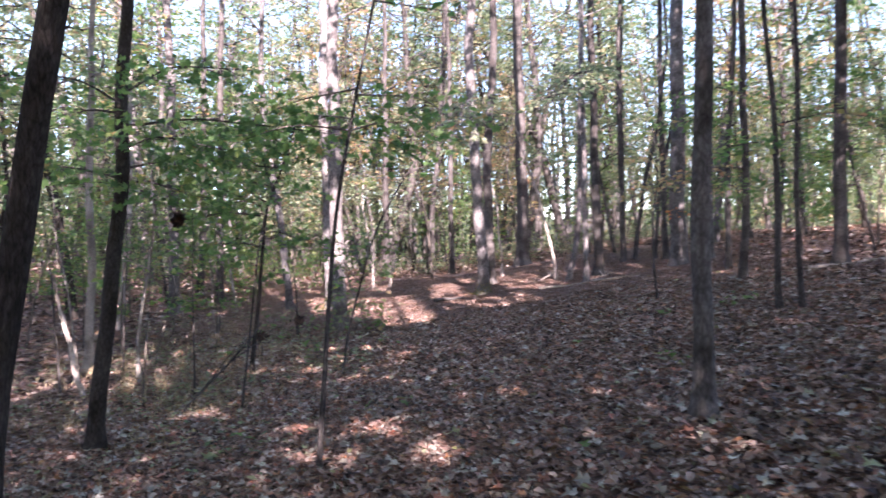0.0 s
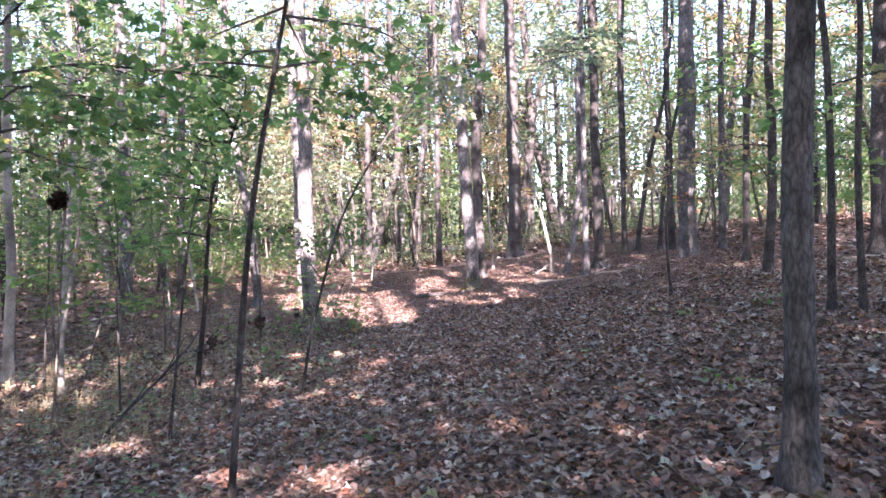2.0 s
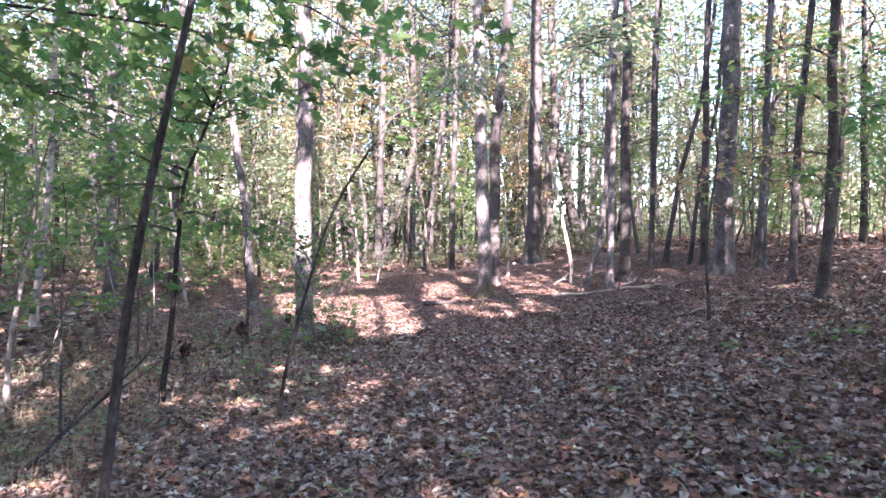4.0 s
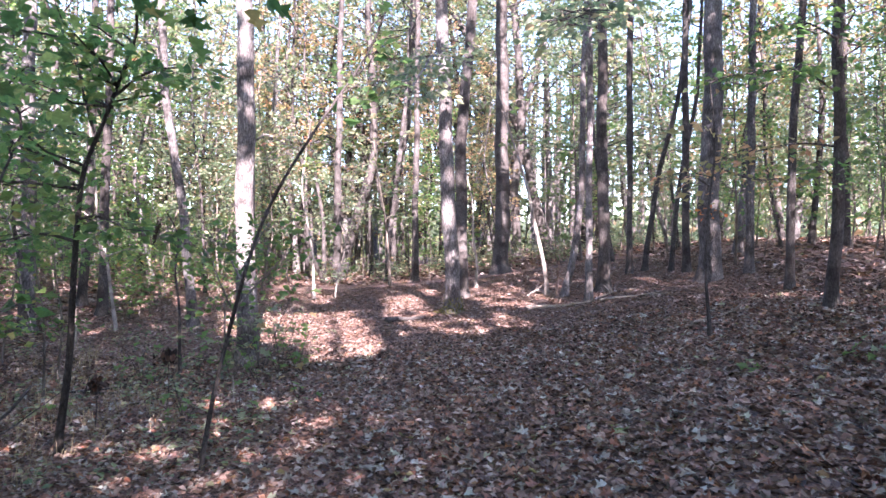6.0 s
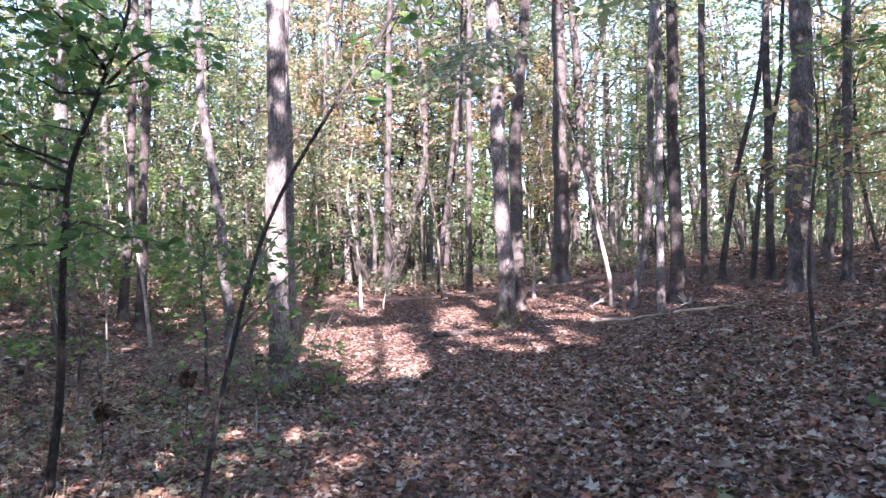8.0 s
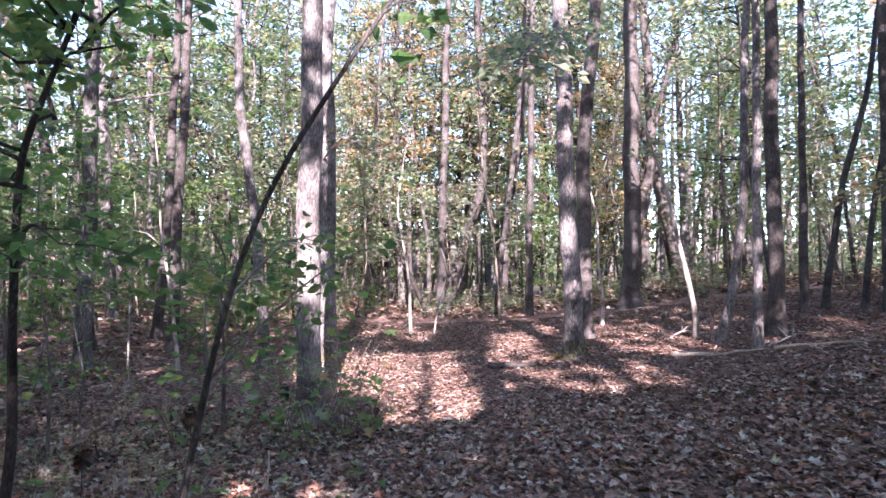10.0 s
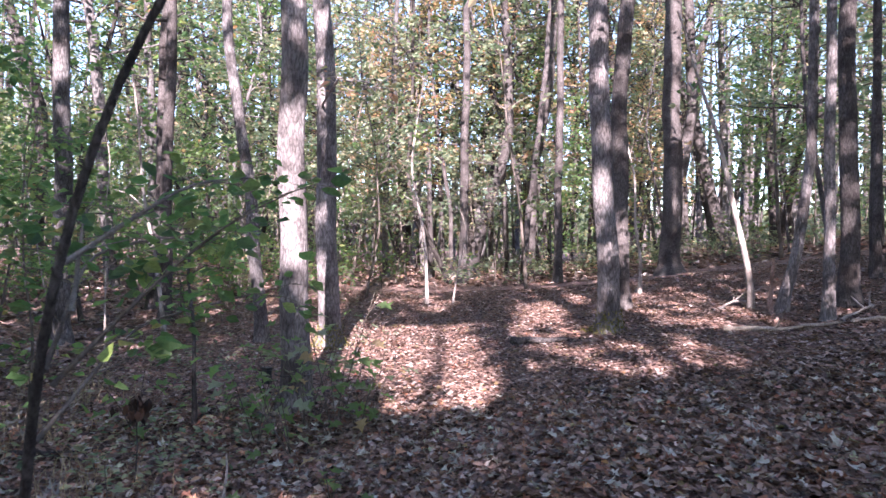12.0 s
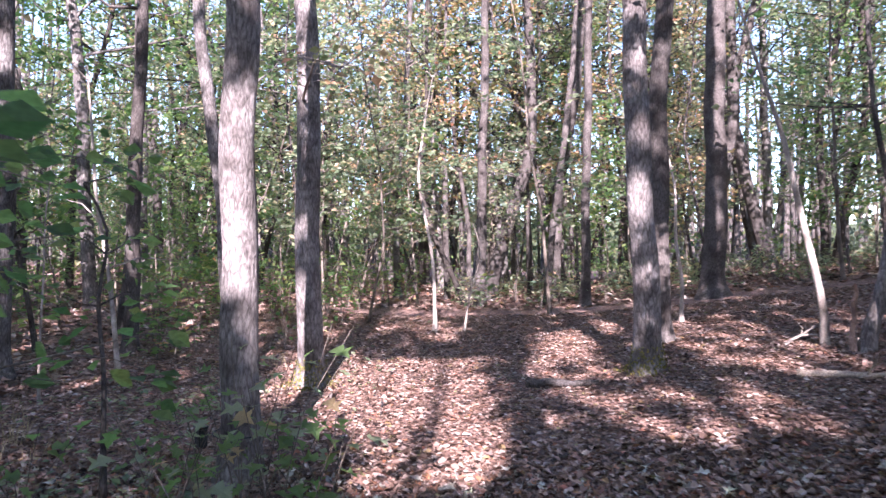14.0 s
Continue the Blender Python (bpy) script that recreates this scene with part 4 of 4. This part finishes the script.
bough(find("tall oak with dappled pale bark and mossy foot"), [(0.88, 17.9, 5.4), (0.6, 16.2, 4.9), (0.35, 14.6, 4.1), (0.15, 13.3, 3.45)], 0.03, 30, 0.12, CANOPY, BARK_OAK, 680, 0.9)
bough(find("straight dark oak on the rise"), [(4.05, 17.7, 6.0), (3.3, 15.5, 5.5), (2.5, 13.2, 4.7), (1.9, 11.5, 3.9)], 0.035, 26, 0.12, CANOPY, BARK_DARK, 681, 0.9)
bough(find("tall grey-barked oak standing behind another oak"), [(-2.95, 17.6, 3.4), (-2.3, 16.4, 3.5), (-1.6, 15.3, 3.05), (-1.1, 15.0, 3.25)], 0.02, 9, 0.1, TURNED, BARK_PALE, 682, 0.5)
crest = find("shaded grey trunk near the crest")
for k, pts in enumerate([[(5.88, 13.0, 3.6), (5.3, 12.9, 3.9), (4.6, 12.6, 3.75), (3.9, 12.4, 3.6)], [(5.9, 13.0, 2.9), (5.3, 13.0, 2.95), (4.5, 13.2, 2.75)], [(5.9, 13.0, 2.1), (5.6, 12.7, 2.5), (5.2, 12.4, 2.6)], [(5.9, 13.0, 4.3), (5.2, 12.6, 4.4), (4.4, 12.0, 4.1)]]):
    bough(crest, pts, 0.018, 26, 0.11, (GREEN, TURNED, GREEN, GREEN)[k], BARK_DARK, 690 + k, 0.6)
grey = find("thick grey oak on the upper slope")
for k, pts in enumerate([[(6.0, 17.2, 3.2), (6.6, 16.4, 2.8), (7.2, 15.6, 2.9)], [(6.0, 17.2, 2.8), (5.3, 16.6, 3.0), (4.7, 16.2, 2.8)]]):
    bough(grey, pts, 0.02, 18, 0.11, TURNED, BARK_DARK, 700 + k, 0.7)
bough(grey, [(6.05, 17.12, 2.25), (5.95, 16.98, 2.32), (5.82, 16.85, 2.28)], 0.006, 16, 0.09, ORANGE, BARK_DARK, 705, 0.16, 1)
upper = find("slim shaded trunk on the upper slope")
for k, pts in enumerate([[(4.46, 8.9, 2.6), (4.1, 8.6, 2.75), (3.5, 8.2, 2.6)], [(4.46, 8.9, 3.0), (4.9, 8.5, 3.1), (5.3, 8.0, 2.9)], [(4.44, 8.9, 2.2), (4.8, 9.3, 2.3), (5.3, 9.8, 2.2)]]):
    bough(upper, pts, 0.012, 24, 0.11, (GREEN, TURNED, GREEN)[k], BARK_DARK, 710 + k, 0.6)

# ---- seedlings with broad lobed leaves, every leaf a part ----
one = np.array([[0.0, 0.0, 0.0]])
LOBED = [leaf_mesh("leaf", one, np.array([[0, 1.0, 0]]), np.array([[0, 0, 1.0]]), [1.0], m, 2, c) for m, c in ((GREEN, 0.18), (GREEN, 0.3), (CANOPY, 0.22))]
YELLOWED = leaf_mesh("leaf", one, np.array([[0, 1.0, 0]]), np.array([[0, 0, 1.0]]), [1.0], TURNED, 2, 0.25)


def seedling(x, y, height, stems, leaves, seed, label):
    r = np.random.default_rng(seed)
    base = Vector((x, y, floor_z(x, y)))
    ob = thing("seedling", base, label, "seedling", "green seedlings by the oak")
    for k in range(stems):
        az, lean = r.random() * 6.28, 0.25 + 0.5 * r.random()
        h = height * (0.6 + 0.5 * r.random())
        tip = np.array([math.cos(az) * h * lean, math.sin(az) * h * lean, h])
        line = smooth_path([(0, 0, -0.03), tip * 0.45 + np.array([0, 0, 0.06]), tip], 0.08)
        t = Tubes()
        t.add(line, np.linspace(0.006, 0.002, len(line)), 5)
        part("stem", t.mesh("stem", BARK_SMOOTH), ob)
        for j in range(leaves):
            p = line[int(len(line) * (0.3 + 0.7 * r.random())) - 1]
            a = r.random() * 6.28
            s = 0.09 + 0.08 * r.random()
            d = 0.03 + 0.22 * r.random()
            lf = part("leaf", LOBED[int(r.random() * 3)] if r.random() > 0.06 else YELLOWED, ob)
            lf.location = (p[0] + math.cos(a) * d, p[1] + math.sin(a) * d, p[2] + r.normal(0.0, 0.03))
            lf.rotation_euler = (r.normal(-0.25, 0.25), r.normal(0, 0.25), a - 1.57)
            lf.scale = (s, s, s)


for k, (x, y, h, st, lv) in enumerate([(-1.6, 14.3, 1.0, 4, 11), (-1.9, 14.6, 1.15, 4, 12), (-1.3, 14.4, 0.8, 3, 10), (-2.2, 14.3, 0.8, 4, 10), (-2.5, 14.8, 0.8, 3, 10), (-1.55, 14.05, 1.35, 4, 11), (-1.9, 14.3, 1.3, 4, 8), (-1.75, 13.6, 1.0, 4, 8), (-2.2, 13.9, 0.9, 4, 7), (-1.35, 14.2, 0.55, 3, 6), (-2.9, 14.6, 0.5, 3, 6), (-1.1, 12.7, 0.3, 3, 5), (-3.9, 12.4, 0.35, 3, 6), (-3.5, 14.1, 0.7, 4, 6), (-2.2, 11.9, 0.45, 4, 6), (-1.6, 11.9, 0.3, 3, 5)]):
    seedling(x, y, h, st, max(4, lv // 2), 720 + k, ("low green seedlings with lobed leaves beside the oak", "taller leafy maple seedling before the oak")[h > 0.7])


for k, (x, y, h, st, lv) in enumerate([(2.35, 6.95, 0.16, 3, 4), (4.55, 10.4, 0.25, 3, 5), (-0.6, 7.6, 0.15, 2, 4), (-2.1, 6.3, 0.2, 3, 4), (0.95, 4.3, 0.06, 1, 2), (3.6, 10.9, 0.14, 2, 4), (1.9, 9.3, 0.08, 1, 3)]):
    seedling(x, y, h, st, lv, 760 + k, "tiny green seedling among fallen leaves")


def groundcover():
    r = np.random.default_rng(31)
    n = 9000
    x, y = -4.2 + 2.4 * r.normal(0, 1, n), 12.2 + 3.4 * r.normal(0, 1, n)
    keep = (x < -1.3 - 0.1 * (y - 12)) & (np.sin(2.1 * x + y) + np.sin(1.7 * y - x) + r.normal(0, 0.9, n) > 0.2)
    x, y = x[keep], y[keep]
    n = len(x)
    z = ground_z(x, y) + bumps(x, y) + 0.03 + 0.1 * r.random(n)
    az = r.random(n) * 6.28
    me = leaf_mesh("groundcover", np.stack([x, y, z], 1), np.stack([np.cos(az), np.sin(az), r.normal(0, 0.3, n)], 1), np.stack([r.normal(0, 0.3, n), r.normal(0, 0.3, n), np.ones(n)], 1), 0.07 * (0.5 + r.random(n)), CANOPY, 0, 0.2)
    tagged(new("groundcover", me), "small green plants growing through fallen leaves", "groundcover", kind="stuff")


groundcover()


def dry_grass():
    """Thin tan blades and weed stalks in loose tufts."""
    r = np.random.default_rng(32)
    t = Tubes()
    for _ in range(260):
        x, y = -4.6 + 1.5 * r.normal(), 11.0 + 2.4 * r.normal()
        if x > -2.2:
            continue
        z = floor_z(x, y)
        for _ in range(6):
            bx, by, h = x + r.normal(0, 0.07), y + r.normal(0, 0.07), 0.1 + 0.22 * r.random()
            dx, dy = r.normal(0, 0.45 * h), r.normal(0, 0.45 * h)
            t.add([(bx, by, z - 0.02), (bx + 0.35 * dx, by + 0.35 * dy, z + 0.65 * h), (bx + dx, by + dy, z + h)], (0.0035, 0.003, 0.001), 3)
    tagged(new("dry_grass", t.mesh("dry_grass", STRAW)), "tufts of thin tan grass on the lower slope", "grass", kind="stuff")


dry_grass()

# ---- fallen wood ----
def fallen(label, pts, radius, material, seed, twigs=0, lift=0.0, name="fallen_branch", category="branch"):
    r = np.random.default_rng(seed)
    x, y = pts[0][0], pts[0][1]
    base = np.array([x, y, floor_z(x, y)])
    ob = thing(name, base, label, category)
    q = []
    for p in pts:
        q.append((p[0], p[1], (p[2] if len(p) > 2 else floor_z(p[0], p[1]) + radius * 0.8 + lift)))
    line = smooth_path(np.array(q) - base, 0.12)
    line[1:-1] += r.normal(0, radius * 0.25, (len(line) - 2, 3))
    t = Tubes()
    t.add(line, np.linspace(radius, radius * 0.45, len(line)) * (1 + 0.12 * r.normal(0, 1, len(line))), 9, 0.06, seed)
    part("wood", t.mesh("wood", material), ob)
    for k in range(twigs):
        i = int(len(line) * (0.25 + 0.65 * r.random()))
        i = min(i, len(line) - 2)
        w = line[i + 1] - line[i - 1]
        w = w / np.linalg.norm(w) + np.array([r.normal(0, 0.8), r.normal(0, 0.8), 0.25 + 0.4 * r.random()])
        length = 0.2 + 0.35 * r.random()
        t = Tubes()
        t.add([line[i], line[i] + w * length * 0.5, line[i] + w * length + r.normal(0, 0.03, 3)], (radius * 0.4, radius * 0.3, 0.002), 5)
        part("twig", t.mesh("twig", material), ob)


fallen("grey barkless branch lying on fallen leaves", [(2.5, 17.3), (3.05, 16.95), (3.7, 16.85)], 0.04, DEADWOOD, 1, 1)
fallen("dark rotting log half sunk in leaves", [(-0.2, 17.6), (0.15, 17.52), (0.58, 17.48)], 0.06, BARK_DARK, 2)
fallen("long grey branch across the rise", [(3.8, 16.85), (4.3, 16.7), (4.9, 16.5)], 0.035, DEADWOOD, 3, 2)
fallen("thin pale stick on fallen leaves", [(1.08, 13.3), (1.3, 13.15), (1.62, 12.95)], 0.012, DEADWOOD, 4, 1)
fallen("thin bent stick on fallen leaves", [(1.62, 14.5), (2.0, 14.85), (2.36, 15.35)], 0.012, DEADWOOD, 5, 1)
fallen("thin dark stick on fallen leaves", [(3.38, 15.25), (3.45, 14.8), (3.5, 14.25)], 0.014, BARK_DARK, 6, 1)
fallen("thin pale twig on fallen leaves", [(1.12, 9.05), (1.2, 8.5), (1.34, 7.8)], 0.009, DEADWOOD, 7, 2)
fallen("weathered grey branch on the upper slope", [(3.1, 7.0), (3.3, 6.6), (3.6, 6.2)], 0.025, DEADWOOD, 8)
fallen("slim fallen branch on the upper slope", [(3.2, 7.1), (3.5, 7.05), (3.9, 7.0)], 0.014, DEADWOOD, 9, 2)
fallen("long pale log at the crest", [(7.0, 12.9), (7.4, 12.7), (8.2, 12.4)], 0.05, DEADWOOD, 10)
fallen("dark dead branch propped up among leaves", [(-3.35, 8.6), (-3.1, 8.9, -0.3), (-2.75, 9.3, 0.1), (-2.6, 9.6, 0.4)], 0.022, BARK_DARK, 11, 3)
fallen("pale dead stick standing out of leaves", [(-1.85, 12.6), (-1.87, 12.7, -0.25), (-1.9, 12.75, -0.1)], 0.014, BARK_PALE, 12)
fallen("dark twiggy branch on the rise", [(3.55, 13.3), (3.4, 14.1), (3.25, 14.9)], 0.016, BARK_DARK, 13, 3)
fallen("grey branch lying across the slope", [(4.0, 13.45), (4.4, 13.7), (4.95, 13.9)], 0.03, DEADWOOD, 14, 2)
fallen("tangle of pale branches by the dead sapling", [(2.75, 18.7), (3.0, 18.85, 0.7), (3.35, 18.9, 0.62)], 0.02, BARK_PALE, 15, 4)
fallen("pale branch lying beside the slim trees", [(3.75, 17.0), (4.0, 17.25), (4.35, 17.6)], 0.03, BARK_PALE, 16, 2)
fallen("pale dead stem leaning on the lower slope", [(-5.3, 9.9), (-5.6, 10.1, 0.1), (-5.95, 10.3, 1.1)], 0.05, BARK_PALE, 17)
fallen("grey fallen stick on the lower slope", [(-3.4, 9.3), (-2.9, 9.6), (-2.3, 9.7)], 0.012, DEADWOOD, 18, 2)
fallen("dark fallen branch on the lower slope", [(-4.6, 13.4), (-4.1, 13.5), (-3.5, 13.4)], 0.03, BARK_DARK, 19, 2)
fallen("broken twig lying near the path", [(0.6, 11.2), (0.9, 11.25), (1.15, 11.5)], 0.008, DEADWOOD, 20, 1)
fallen("small dead branch near the path", [(1.3, 5.4), (1.6, 5.3), (2.1, 5.5)], 0.01, DEADWOOD, 21, 2)
r = np.random.default_rng(77)
for k in range(30):                                             # loose sticks over the floor
    x, y = -4 + 9.5 * r.random(), 3 + 14 * r.random()
    az, length = r.random() * 6.28, 0.3 + 0.6 * r.random()
    if abs(x - 0.3) < 0.5 and y < 11:
        x += 1.2
    fallen("thin dead stick among fallen leaves", [(x, y), (x + math.cos(az) * length * 0.5 + 0.04, y + math.sin(az) * length * 0.5), (x + math.cos(az) * length, y + math.sin(az) * length)], 0.006 + 0.007 * r.random(), (DEADWOOD, BARK_DARK, DEADWOOD)[k % 3], 800 + k, k % 3, name="stick", category="stick")
fallen("reddish broken stump of a slim tree", [(3.27, 18.06), (3.27, 18.06, 0.9), (3.28, 18.05, 1.3)], 0.042, STUMPWOOD, 22, 0, name="stump", category="stump")


def moss(label, radius, seed):
    """Yellow-green moss round the foot of a tree."""
    r = np.random.default_rng(seed)
    ob = next(o for o in scene.objects if o.parent is None and o.get("label") == label)
    n = 700
    az = r.random(n) * 6.28
    up = 0.32 * r.random(n) ** 1.8
    d = radius * (1.0 + 0.6 * np.exp(-up / 0.12)) + 0.16 * r.random(n) ** 2 * (up < 0.06)
    c = np.stack([d * np.cos(az), d * np.sin(az), up], 1)
    out = np.stack([np.cos(az), np.sin(az), 0.4 * np.ones(n)], 1)
    part("moss", leaf_mesh("moss", c, r.normal(0, 1, (n, 3)), out + r.normal(0, 0.3, (n, 3)), 0.03 * (0.6 + r.random(n)), MOSS, 0, 0.3), ob, "yellow-green moss on the bark")["kind"] = "stuff"


moss("tall oak with dappled pale bark and mossy foot", 0.165, 41)
moss("tall grey-barked oak standing behind another oak", 0.165, 42)


# ---- withered plants, the hanging nest, the black box ----
def withered(x, y, height, seed, label):
    r = np.random.default_rng(seed)
    base = np.array([x, y, floor_z(x, y)])
    ob = thing("withered_plant", base, label, "plant", "withered plants")
    t = Tubes()
    line = smooth_path([(0, 0, -0.02), (0.02, 0.01, height * 0.5), (-0.02, 0.03, height)], 0.08)
    t.add(line, np.linspace(0.007, 0.003, len(line)), 5)
    part("stem", t.mesh("stem", BARK_DARK), ob)
    n = int(10 + 24 * (height - 0.3) / 0.3)
    c = line[-1] + r.normal(0, 0.03 + 0.03 * height, (n, 3)) + np.array([0, 0, 0.02])
    part("leaves", leaf_mesh("leaves", c, r.normal(0, 0.4, (n, 3)) + np.array([0, 0, -1]), r.normal(0, 1, (n, 3)), (0.09 + 0.05 * r.random(n)) * (0.3 + height), DEADLEAF, 1, 0.5), ob)


withered(-2.75, 12.95, 0.62, 1, "withered plant with dark curled leaves")
withered(-1.9, 16.1, 0.34, 2, "small withered plant beside the oak")
withered(-1.6, 16.6, 0.3, 3, "small withered plant in the clearing edge")
withered(-3.25, 12.1, 0.5, 4, "withered plant on the lower slope")


def nest():
    ob = thing("nest", (-2.67, 6.73, 1.74), "dark hanging nest of leaves below a bough", "nest")
    r = np.random.default_rng(3)
    n = 150
    v = r.normal(0, 1, (n, 3))
    v /= np.linalg.norm(v, axis=1)[:, None]
    part("shell", leaf_mesh("shell", v * 0.031 * np.array([1, 1, 1.15]), r.normal(0, 1, (n, 3)), v, 0.045 * (0.6 + r.random(n)), DEADLEAF, 1, 0.4), ob)
    t = Tubes()
    t.add([(0, 0, 0.03), (0.01, 0, 0.3), (0.05, -0.12, 0.72)], (0.004, 0.003, 0.003), 5)
    part("twig", t.mesh("twig", BARK_DARK), ob)


nest()


def rounded_box(sx, sy, sz, bevel):
    bm = bmesh.new()
    bmesh.ops.create_cube(bm, size=1)
    bmesh.ops.scale(bm, vec=(sx, sy, sz), verts=bm.verts)
    bmesh.ops.bevel(bm, geom=bm.edges[:], offset=bevel, segments=2, affect="EDGES")
    me = bpy.data.meshes.new("box")
    bm.to_mesh(me)
    bm.free()
    me.materials.append(BLACK)
    return me


def black_box():
    x, y = -2.47, 14.72
    ob = thing("trail_camera", (x, y, 0.06), "small black box strapped to the foot of an oak", "box")
    ob.rotation_euler = (0, 0, radians(-35))
    part("case", rounded_box(0.1, 0.07, 0.15, 0.012), ob)
    lid = part("hood", rounded_box(0.11, 0.085, 0.02, 0.006), ob)
    lid.location = (0, -0.005, 0.082)
    t = Tubes()
    ang = np.linspace(0, 2 * np.pi, 24)
    c = Vector((-2.25, 14.9, 0.07)) - ob.location
    c.rotate(Euler((0, 0, radians(35))))
    t.add(np.stack([c.x + 0.2 * np.cos(ang), c.y + 0.2 * np.sin(ang), np.full(24, c.z)], 1), np.full(24, 0.008), 5)
    part("strap", t.mesh("strap", BLACK), ob)


black_box()
